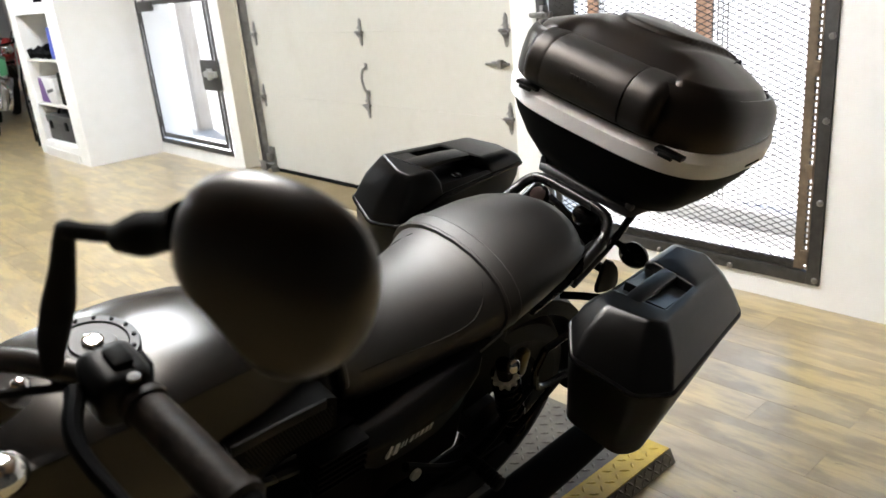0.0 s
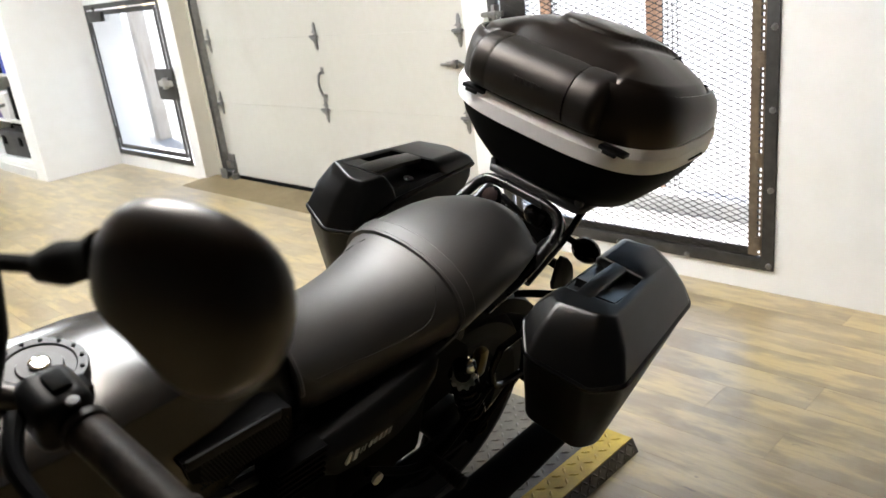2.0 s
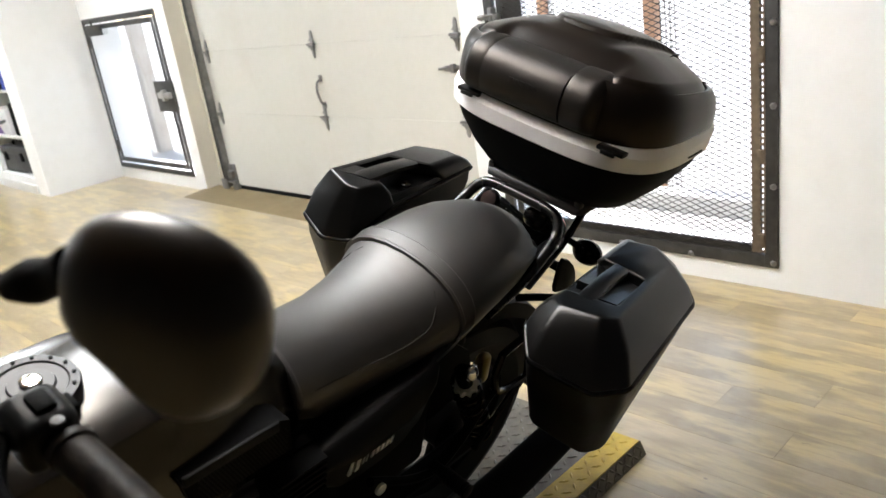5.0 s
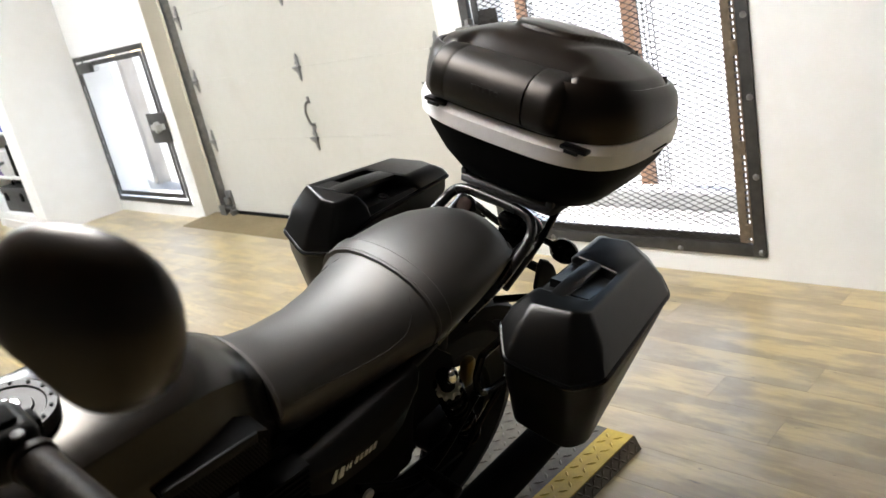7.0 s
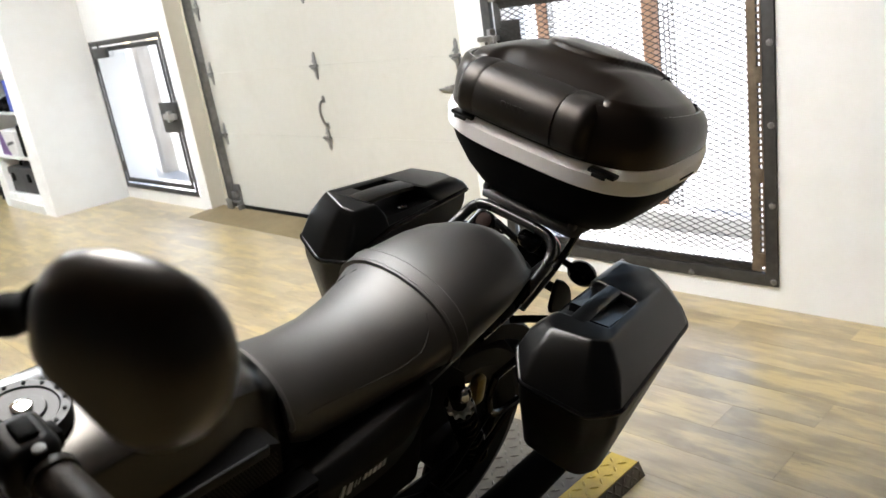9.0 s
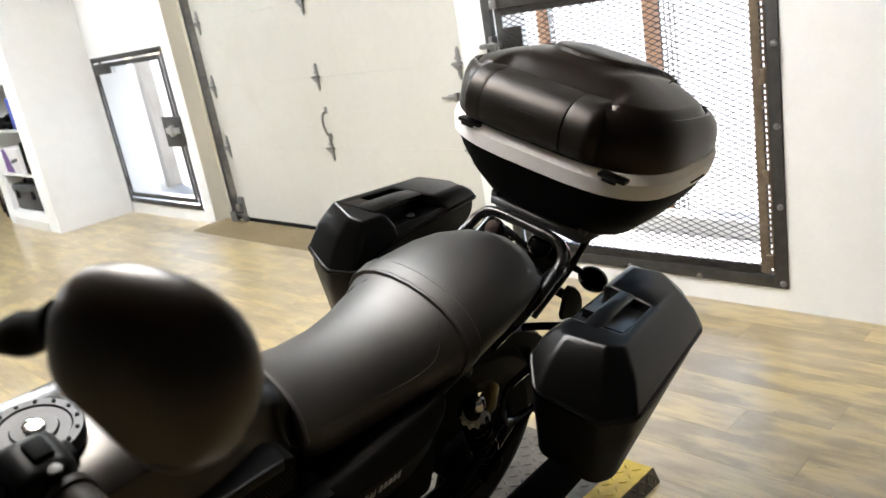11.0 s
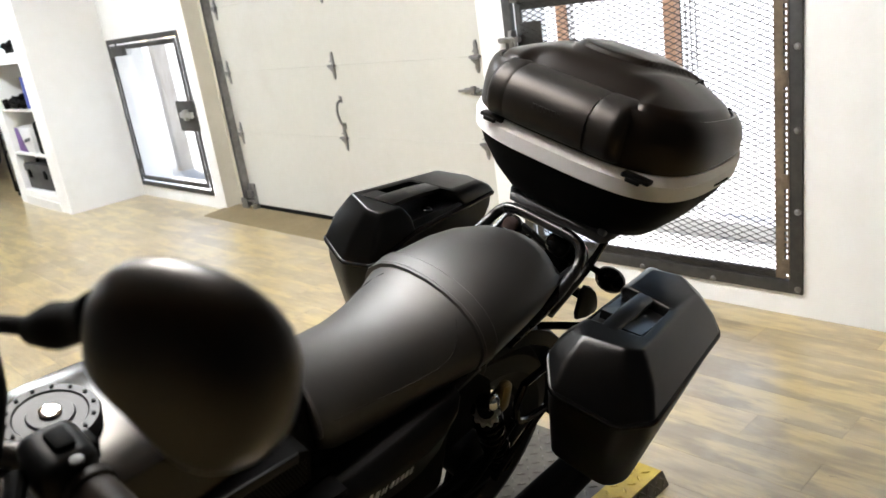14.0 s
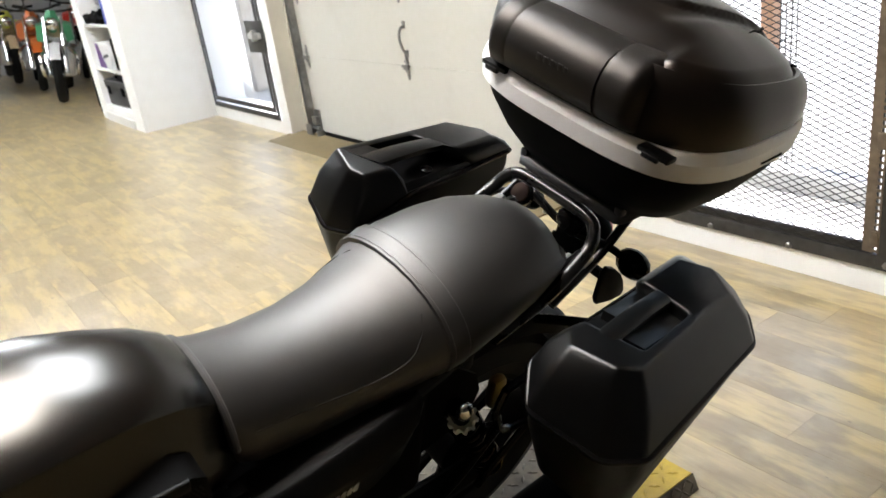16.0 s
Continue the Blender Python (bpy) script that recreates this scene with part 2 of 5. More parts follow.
CARD = material("white_card", (0.70, 0.69, 0.68), 0.6, grain=50, stain=8)
BLUE = material("blue_card", (0.05, 0.08, 0.42), 0.6, grain=50, stain=8)
DARKBAG = material("dark_grey_plastic_case", (0.045, 0.045, 0.047), 0.55, grain=50, stain=8, bump=0.2)
TAN = material("tan_plastic", (0.52, 0.40, 0.24), 0.5, grain=50, stain=8)
PLATEMARK = material("silver_lettering", (0.62, 0.62, 0.62), 0.35, 0.5, grain=80, stain=8)
BAYWALL = material("pale_grey_wall_paint", (0.42, 0.42, 0.42), 0.7, grain=9, stain=1.2)
# Closing walls out of view, kept dark so black bike faces reflect little.
UNSEENWALL = material("grey_wall_paint", (0.05, 0.048, 0.047), 0.7, grain=9, stain=1.2)
# Glow of the unseen ceiling lamps, one cool and one warm.
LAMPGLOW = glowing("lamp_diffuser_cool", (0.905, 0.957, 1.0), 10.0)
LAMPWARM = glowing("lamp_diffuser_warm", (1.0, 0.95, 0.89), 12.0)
GLASS = clear_glass("clear_pane")


# ---- mesh helpers ----
def finish(name, bm, mat, angle=35):
    bmesh.ops.recalc_face_normals(bm, faces=bm.faces[:])
    for fc in bm.faces:
        fc.smooth = True
    me = bpy.data.meshes.new(name)
    bm.to_mesh(me)
    bm.free()
    me.set_sharp_from_angle(angle=radians(angle))
    me.materials.append(mat)
    return me


def part(name, bm, mat, parent=None, label="", angle=35):
    ob = new(name, finish(name, bm, mat, angle))
    ob.parent = parent
    if label:
        ob["label"] = label
    return ob


def thing(name, m, label, category, group="", kind=""):
    ob = new(name)
    ob.matrix_world = m
    return tagged(ob, label, category, group, kind)


def box(bm, lo, hi, bevel=0.0, seg=2):
    lo, hi = Vector(lo), Vector(hi)
    made = bmesh.ops.create_cube(bm, size=1)["verts"]
    for v in made:
        v.co = Vector(((lo[i] + hi[i]) / 2 + v.co[i] * (hi[i] - lo[i]) for i in range(3)))
    if bevel:
        edges = list({e for v in made for e in v.link_edges})
        bmesh.ops.bevel(bm, geom=edges, offset=bevel, segments=seg, profile=0.5, affect="EDGES")
    return bm


def boxes(*items, bevel=0.0):
    bm = bmesh.new()
    for lo, hi in items:
        box(bm, lo, hi, bevel)
    return bm


def loft(bm, rings, caps=True):
    rows = [[bm.verts.new(p) for p in ring] for ring in rings]
    n = len(rows[0])
    for a, b in zip(rows, rows[1:]):
        for i in range(n):
            bm.faces.new((a[i], a[(i + 1) % n], b[(i + 1) % n], b[i]))
    if caps:
        bm.faces.new(rows[0]), bm.faces.new(rows[-1])
    return bm


def smooth_path(pts, steps=6):
    pts = [Vector(p) for p in pts]
    if len(pts) < 3:
        return pts
    ext = [2 * pts[0] - pts[1], *pts, 2 * pts[-1] - pts[-2]]
    out = []
    for i in range(1, len(ext) - 2):
        a, b, c, d = ext[i - 1:i + 3]
        for k in range(steps):
            t = k / steps
            out.append(0.5 * (2 * b + (c - a) * t + (2 * a - 5 * b + 4 * c - d) * t * t + (3 * b - a - 3 * c + d) * t ** 3))
    return out + [pts[-1]]


def tube(bm, pts, r, n=10, steps=6, radii=None):
    path = smooth_path(pts, steps)
    up, rings = None, []
    for i, p in enumerate(path):
        d = (path[min(i + 1, len(path) - 1)] - path[max(i - 1, 0)]).normalized()
        if up is None:
            up = d.orthogonal()
        up = (up - d * up.dot(d)).normalized()
        side = d.cross(up)
        rad = r
        if radii:
            k = i / (len(path) - 1) * (len(radii) - 1)
            j = min(int(k), len(radii) - 2)
            rad = radii[j] + (radii[j + 1] - radii[j]) * (k - j)
        rings.append([p + rad * (math.cos(a) * up + math.sin(a) * side) for a in (2 * math.pi * q / n for q in range(n))])
    return loft(bm, rings)


def rod(bm, a, b, r, n=10, r2=None):
    a, b = Vector(a), Vector(b)
    d = (b - a).normalized()
    up = d.orthogonal().normalized()
    side = d.cross(up)
    r2 = r if r2 is None else r2
    turn = [2 * math.pi * q / n for q in range(n)]
    return loft(bm, [[a + r * (math.cos(t) * up + math.sin(t) * side) for t in turn],
                     [b + r2 * (math.cos(t) * up + math.sin(t) * side) for t in turn]])


def ball(bm, c, r, scale=(1, 1, 1), u=14, v=8):
    m = Matrix.Translation(c) @ Matrix.Diagonal((r * scale[0], r * scale[1], r * scale[2], 1))
    bmesh.ops.create_uvsphere(bm, u_segments=u, v_segments=v, radius=1, matrix=m)
    return bm


def lathe(bm, profile, m, n=24):
    """profile: (radius, height) pairs turned round z, then moved by m."""
    rings = [[m @ Vector((max(r, 1e-4) * math.cos(a), max(r, 1e-4) * math.sin(a), z)) for a in (2 * math.pi * q / n for q in range(n))] for r, z in profile]
    return loft(bm, rings)


def oval(a, yf, yr, z, n=48, e=3.0, er=None):
    """A rounded plan ring, flatter in front than behind."""
    er = er or e
    cy, b = (yf + yr) / 2, (yr - yf) / 2
    ring = []
    for q in range(n):
        t = 2 * math.pi * q / n
        c, s = math.cos(t), math.sin(t)
        k = e if s < 0 else er
        ring.append(Vector((a * math.copysign(abs(c) ** (2 / k), c), cy + b * math.copysign(abs(s) ** (2 / k), s), z)))
    return ring


# ---- the large structure ----
WALL_Y, DOOR_Y, CEIL_Z = 2.98, 3.095, 2.9
GATE = (-2.275, -0.896, 0.095, 1.355)       # x from, x to, z from, z to
HATCH = (-6.962, -5.570, 0.105, 1.418)
DOOR_X = (-5.215, -2.545)
X0, X1, Y0, BAY_Y, BAY_X = -15.0, 1.7, -3.6, 3.95, -9.4


def structure(name, bm, mat, label, category="wall"):
    ob = part(name, bm, mat, None)
    return tagged(ob, label, category, "", "structure")


# north wall: piers and lintels round the three openings
structure("wall_north", boxes(
    ((HATCH[1], WALL_Y, 0), (-5.432, WALL_Y + 0.30, CEIL_Z)),
    ((BAY_X, WALL_Y, 0), (HATCH[0], WALL_Y + 0.30, CEIL_Z)),
    ((HATCH[0], WALL_Y, 0), (HATCH[1], WALL_Y + 0.30, HATCH[2])),
    ((HATCH[0], WALL_Y, HATCH[3]), (HATCH[1], WALL_Y + 0.30, CEIL_Z)),
    ((-2.45, WALL_Y, 0), (GATE[0], WALL_Y + 0.30, CEIL_Z)),
    ((GATE[1], WALL_Y, 0), (X1, WALL_Y + 0.30, CEIL_Z)),
    ((GATE[0], WALL_Y, 0), (GATE[1], WALL_Y + 0.30, GATE[2])),
    ((GATE[0], WALL_Y, GATE[3]), (GATE[1], WALL_Y + 0.30, CEIL_Z)),
    ((-5.432, WALL_Y, 2.15), (-2.45, WALL_Y + 0.30, CEIL_Z))), WALL, "white painted plaster wall with two gates and a garage door")
structure("trim", boxes(((-5.432, WALL_Y + 0.002, 0.0), (-5.429, DOOR_Y + 0.02, 2.15)), ((-2.453, WALL_Y + 0.002, 0), (-2.449, DOOR_Y + 0.02, 2.15)), ((-5.432, DOOR_Y + 0.022, 0), (-5.20, DOOR_Y + 0.16, 2.15)), ((-2.50, DOOR_Y + 0.055, 0), (-2.45, DOOR_Y + 0.16, 2.15))),
          JAMB, "cream painted reveal beside the garage door", "trim")
structure("wall_bay", boxes(((X0, BAY_Y, 0), (BAY_X + 0.15, BAY_Y + 0.2, CEIL_Z)), ((BAY_X, WALL_Y + 0.3, 0), (BAY_X + 0.15, BAY_Y, CEIL_Z))), BAYWALL, "grey wall of the deeper showroom bay")
structure("wall_east", boxes(((X1, Y0, 0), (X1 + 0.2, WALL_Y + 0.3, CEIL_Z))), UNSEENWALL, "plain side wall out of view, dark to keep reflections low")
structure("wall_south", boxes(((X0, Y0 - 0.2, 0), (X1 + 0.2, Y0, CEIL_Z))), UNSEENWALL, "plain rear wall out of view, dark to keep reflections low")
structure("wall_west", boxes(((X0 - 0.2, Y0 - 0.2, 0), (X0, BAY_Y + 0.2, CEIL_Z))), BAYWALL, "pale grey end wall of the showroom")
structure("ceiling", boxes(((X0 - 0.2, Y0 - 0.2, CEIL_Z), (X1 + 0.2, WALL_Y + 0.3, CEIL_Z + 0.15)), ((X0 - 0.2, WALL_Y + 0.3, CEIL_Z), (BAY_X + 0.15, BAY_Y + 0.2, CEIL_Z + 0.15))), CEIL, "plain brown ceiling out of view, toned for warm reflections", "ceiling")

# the ground outside, one sheet to the horizon, below the floor
structure("ground", boxes(((-900, 3.285, -0.12), (900, 1200, -0.02))), YARD, "pale concrete yard outside the building", "ground")
slab = structure("floor", boxes(((X0 - 0.2, Y0 - 0.2, -0.2), (X1 + 0.2, WALL_Y + 0.3, -0.008)), ((X0 - 0.2, WALL_Y + 0.3, -0.2), (BAY_X + 0.15, BAY_Y + 0.2, -0.008))), MAT, "wood-look plank floor with worn yellow-brown boards", "floor")


def wall_stub():
    """A white wall block with shelf niches in its south face."""
    x0, x1, y0, y1 = -8.40, -7.0, 2.30, WALL_Y - 0.002
    i0, i1 = -8.19, -7.275
    stub = structure("wall_stub", boxes(((i0, y1 - 0.06, 0), (i1, y1, CEIL_Z))), WALL, "white wall block with open shelf niches")
    part("pier", boxes(((x0, y0, 0), (i0, y1, CEIL_Z)), bevel=0.003), WALL, stub, "", 8)
    part("pier", boxes(((i1, y0, 0), (x1, y1, CEIL_Z)), bevel=0.003), WALL, stub, "", 8)
    for z0, z1 in ((0.0, 0.15), (1.335, 1.43), (2.4, CEIL_Z)):
        part("rail", boxes(((i0, y0, z0), (i1, y1 - 0.06, z1)), bevel=0.003), WALL, stub, "", 8)
    for z in (0.52, 0.935):
        tagged(part("shelf", boxes(((i0, y0 + 0.01, z - 0.022), (i1, y1 - 0.06, z)), bevel=0.003), SHELFWHITE, stub, "", 8))
    part("baseboard", boxes(((i0 - 0.02, y0 - 0.012, 0.0), (i1 + 0.03, y0, 0.085)), bevel=0.003), SHELFWHITE, stub, "", 8)
    return stub


wall_stub()


# ---- sectional garage door ----
def hinge_mesh():
    bm = bmesh.new()
    box(bm, (-0.016, -0.008, -0.085), (0.016, 0, 0.085), 0.003)
    ring = [(-0.016, -0.085), (0.016, -0.085), (0.004, -0.115), (-0.004, -0.115)]
    for s in (1, -1):
        loft(bm, [[(x, y, s * z) for x, z in ring] for y in (-0.006, 0)])
        loft(bm, [[(x * 1.9 if abs(z) < 0.1 else x, y, s * (z + 0.055)) for x, z in ring] for y in (-0.011, -0.004)])
    rod(bm, (-0.04, -0.016, 0), (0.04, -0.016, 0), 0.012)
    rod(bm, (-0.028, -0.016, -0.02), (0.028, -0.016, -0.02), 0.008)
    return bm


def garage_door():
    door = thing("garage_door", pose(0, DOOR_Y, 0), "closed cream sectional garage door with steel hinges", "door", kind="structure")
    levels = [0.045, 0.607, 1.063, 1.525, 1.985, 2.2]
    for z0, z1 in zip(levels, levels[1:]):
        bm = box(bmesh.new(), (DOOR_X[0], 0, z0 + 0.0004), (DOOR_X[1], 0.05, z1 - 0.0004), 0.0012)
        part("door_section", bm, DOORPAINT, door, "", 8)
    part("bottom_seal", boxes(((DOOR_X[0] + 0.05, -0.006, 0.004), (DOOR_X[1], 0.05, 0.042)), bevel=0.008), RUBBER, door, "black rubber bottom seal")
    first = None
    for x in (DOOR_X[0] + 0.072, -3.833, -2.590):
        for z in levels[1:-1]:
            if first is None:
                first = part("hinge", hinge_mesh(), STEEL, door, "galvanised steel hinge")
                h = first
            else:
                h = new("hinge", first.data)
                h.parent = door
                h["label"] = "galvanised steel hinge"
            h.location = (x, 0, z)
            h.scale = (0.85, 1, 0.74)
    # pull handle beside the middle hinge
    bm = tube(bmesh.new(), [(-3.821, 0, 0.845), (-3.821, -0.03, 0.83), (-3.818, -0.045, 0.775), (-3.814, -0.03, 0.705), (-3.814, 0, 0.69)], 0.008)
    for z in (0.852, 0.683):
        box(bm, (-3.833, -0.006, z - 0.022), (-3.804, 0, z + 0.022), 0.003)
    part("pull_handle", bm, STEEL, door, "bare steel pull handle")
    # slide bolt by the other jamb
    bm = boxes(((-2.70, -0.012, 0.875), (-2.60, 0, 0.905)), ((-2.74, -0.02, 0.884), (-2.57, -0.008, 0.898)), ((-2.64, -0.03, 0.87), (-2.615, -0.006, 0.915)), bevel=0.002)
    part("slide_bolt", bm, STEEL, door)
    # vertical roller tracks and floor brackets
    for x, s in ((DOOR_X[0] - 0.012, 1), (DOOR_X[1] + 0.062, -1)):
        bm = boxes(((x - 0.028, -0.05, 0.03), (x - 0.024, 0.035, 2.2)), ((x + 0.012, -0.05, 0.03), (x + 0.016, 0.0, 2.2)), ((x - 0.028, 0.03, 0.03), (x + 0.016, 0.035, 2.2)))
        part("roller_track", bm, STEEL, door, "grey steel roller track")
    bm = boxes(((-5.21, -0.012, 0.03), (-5.12, 0, 0.21)), ((-5.28, -0.06, 0.0), (-5.19, -0.05, 0.10)), ((-5.20, -0.04, 0.10), (-5.14, -0.01, 0.16)), bevel=0.002)
    rod(bm, (-5.27, -0.03, 0.075), (-5.11, -0.03, 0.075), 0.014)
    rod(bm, (-5.11, -0.03, 0.02), (-5.11, -0.03, 0.06), 0.03)
    part("bottom_bracket", bm, STEEL, door, "galvanised bottom bracket with roller")
    return door


garage_door()
tagged(part("threshold_ramp", loft(bmesh.new(), [[(x, 2.785, 0.0), (x, 2.80, 0.006), (x, WALL_Y + 0.10, 0.022), (x, WALL_Y + 0.10, 0.0)] for x in (-5.47, -2.47)]), MAT),
       "worn tan threshold ramp before the garage door", "ramp", kind="structure")


# ---- steel gates ----
def gate(name, span, hinge_side, mesh, label):
    x0, x1, z0, z1 = span
    g = thing(name, pose(0, WALL_Y, 0), label, "gate", kind="structure")
    w, back = (0.052, 0.012) if mesh else (0.042, -0.004)
    bm = boxes(((x0, -0.012, z0), (x0 + w, back, z1)), ((x1 - w, -0.012, z0), (x1, back, z1)),
               ((x0 + w, -0.012, z0), (x1 - w, back, z0 + w)), ((x0 + w, -0.012, z1 - w), (x1 - w, back, z1)), bevel=0.002)
    part("outer_frame", bm, DARKSTEEL, g, "dark flat steel outer frame")
    a0, a1, b0, b1 = (x0 + 0.068, x1 - 0.068, z0 + 0.0525, z1 - 0.0525) if mesh else (x0 + 0.062, x1 - 0.062, z0 + 0.057, z1 - 0.054)
    f, y0, y1 = (0.034, 0.0, 0.012) if mesh else (0.040, -0.011, -0.002)
    bm = boxes(((a0, y0, b0), (a0 + f, y1, b1)), ((a1 - f, y0, b0), (a1, y1, b1)), ((a0 + f, y0, b0), (a1 - f, y1, b0 + f)), ((a0 + f, y0, b1 - f), (a1 - f, y1, b1)), bevel=0.002)
    part("gate_leaf", bm, DARKSTEEL, g)
    if mesh:
        # expanded metal: two families of slanted strands
        bm = bmesh.new()
        u0, u1, v0, v1, y = a0 + f - 0.006, a1 - f + 0.006, b0 + 0.002, b1 - 0.002, -0.0026
        slope, step, r = 0.44, 0.0235, 0.0022
        for sgn in (1, -1):
            c = (v0 - slope * u1) if sgn > 0 else (v0 + slope * u0)
            end = (v1 - slope * u0) if sgn > 0 else (v1 + slope * u1)
            while c < end:
                xs = sorted([u0, u1] + [(v - c) / (sgn * slope) for v in (v0, v1)])
                xa, xb = xs[1], xs[2]
                mid = (xa + xb) / 2
                if u0 <= mid <= u1 and v0 <= c + sgn * slope * mid <= v1 and xb - xa > 0.004:
                    yy = y - (0.0012 if sgn > 0 else 0)
                    rod(bm, (xa, yy, c + sgn * slope * xa), (xb, yy, c + sgn * slope * xb), r, 4)
                c += step
        tagged(part("expanded_mesh", bm, MESHSTEEL, g, "diamond expanded metal mesh"), kind="stuff")
    bm = bmesh.new()
    if hinge_side > 0:
        # perforated strip along the hinge edge
        for u, v in ((0.100, 0.067), (0.0525, 0.046)):
            box(bm, (x1 - u, -0.0145, z0 + 0.06), (x1 - v, -0.0122, z1 - 0.06))
        z = z0 + 0.062
        while z < z1 - 0.08:
            box(bm, (x1 - 0.0675, -0.013, z), (x1 - 0.052, -0.0125, z + 0.010))
            z += 0.024
        for z in (z0 + 0.11, (z0 + z1) / 2 - 0.18, (z0 + z1) / 2 + 0.2, z1 - 0.12):
            box(bm, (x1 - 0.078, -0.018, z - 0.028), (x1 - 0.05, -0.004, z + 0.028), 0.003)
    else:
        for z in (z0 + 0.2, z1 - 0.2):
            rod(bm, (x0 + 0.060, -0.010, z - 0.05), (x0 + 0.060, -0.010, z + 0.05), 0.009, 8)
    part("hinge_strip" if mesh else "hinge", bm, RUST if hinge_side > 0 else DARKSTEEL, g, "rust-brown hinge strip" if hinge_side > 0 else "")
    # bolts through the outer frame
    first = None
    spots = [(x1 - 0.016, z) for z in (z0 + 0.022, z0 + 0.335, z0 + 0.645, z0 + 0.945, z1 - 0.03)]
    spots += [(x1 - 0.367, z0 + 0.012), (x1 - 0.705, z0 + 0.014), (x1 - 1.04, z0 + 0.014)]
    for x, z in (spots if mesh else ()):
        if first is None:
            bm = lathe(bmesh.new(), [(0.013, 0), (0.013, 0.004), (0.009, 0.009), (0.0, 0.011)], pose(0, -0.012, 0, 90), 10)
            first = part("bolt", bm, STEEL, g)
            b = first
        else:
            b = new("bolt", first.data)
            b.parent = g
        b.location = (x, 0, z)
    # lock box and sliding latch on the free side
    if hinge_side > 0:
        part("lock_plate", boxes(((x0 + 0.09, 0.0005, 1.06), (x0 + 0.215, 0.005, 1.215)), bevel=0.001), DARKSTEEL, g, "dark steel lock plate behind the mesh")
        bm = boxes(((x0 - 0.005, -0.045, 1.130), (x0 + 0.11, -0.02, 1.155)), ((x0 + 0.055, -0.05, 1.075), (x0 + 0.078, -0.0125, 1.185)), ((x0 - 0.03, -0.03, 1.132), (x0 + 0.01, -0.012, 1.152)), ((x0 + 0.03, -0.03, 1.06), (x0 + 0.125, -0.0125, 1.075)), bevel=0.003)
        tube(bm, [(x0 + 0.05, -0.05, 1.15), (x0 + 0.10, -0.06, 1.15), (x0 + 0.105, -0.06, 1.09)], 0.006, 8)
        part("slide_latch", bm, STEEL, g, "grey steel slide latch")
        part("bracket", boxes(((x0 + 0.06, -0.02, z1 - 0.05), (x0 + 0.10, 0.0, z1 - 0.01)), bevel=0.003), STEEL, g)
    else:
        part("lock_plate", boxes(((x1 - 0.305, -0.016, 0.635), (x1 - 0.004, 0.004, 0.878)), bevel=0.003), DARKSTEEL, g, "dark steel lock plate")
        bm = boxes(((x1 - 0.22, -0.045, 0.745), (x1 - 0.03, -0.016, 0.79)), ((x1 - 0.15, -0.05, 0.725), (x1 - 0.11, -0.016, 0.81)), bevel=0.003)
        part("slide_latch", bm, ALU, g, "grey steel slide latch")
        bm = boxes(((x0 + 0.13, -0.050, z1 - 0.145), (x0 + 0.40, -0.013, z1 - 0.062)), bevel=0.010)
        rod(bm, (x0 + 0.24, -0.03, z1 - 0.07), (x0 + 0.24, -0.03, z1 - 0.02), 0.010, 8)
        part("door_closer", bm, DARKSTEEL, g, "dark metal door closer")
        pane = part("pane", boxes(((a0 + f - 0.004, -0.0085, b0 + f - 0.004), (a1 - f + 0.004, -0.0045, b1 - f + 0.004))), GLASS, g)
        pane.visible_shadow = False
    return g


gate("door_1", GATE, 1, True, "dark steel gate of expanded mesh, closed and bolted")
gate("door_2", HATCH, -1, False, "low dark steel gate with a clear pane")


# ---- the yard outside ----
def yard_post(name, x, y, w, d, mat, label):
    bm = box(bmesh.new(), (x - w / 2, y - d / 2, -0.1), (x + w / 2, y + d / 2, 3.4), 0.008)
    if mat is BRICKWOOD:
        box(bm, (x - w / 2 - 0.012, y - d / 2 - 0.012, -0.1), (x + w / 2 + 0.012, y + d / 2 + 0.012, 0.02), 0.006)
    return tagged(part(name, bm, mat), label, "post")


yard_post("timber_post", -1.994, 3.98, 0.068, 0.068, BRICKWOOD, "red-brown timber post outside the mesh gate")
yard_post("timber_post", -2.717, 3.98, 0.051, 0.055, BRICKWOOD, "slim red-brown timber post outside the mesh gate")
yard_post("white_post", -7.88, 3.84, 0.12, 0.14, WEATHERED, "weathered white post outside the low gate")


def lattice(x0, x1, y, z0, z1):
    bm = bmesh.new()
    for q in range(4):
        x = x0 + (x1 - x0) * q / 3
        rod(bm, (x, y, z0), (x, y, z1), 0.0032, 5)
    z = z0
    while z < z1:
        rod(bm, (x0, y, z), (x1, y, z), 0.002, 4)
        z += 0.03
    return tagged(part("wire_lattice", bm, DARKSTEEL), "dark wire lattice strip fixed along a timber post", "lattice")


lattice(-1.952, -1.867, 3.997, -0.05, 3.0)
lattice(-2.686, -2.648, 3.997, -0.05, 3.0)
bm = bmesh.new()
box(bm, (-5.2, 3.78, -0.1), (1.5, 3.92, 0.075), 0.012)
tagged(part("kerb", bm, CONCRETE), "low pale concrete kerb outside the gates", "kerb", kind="structure")


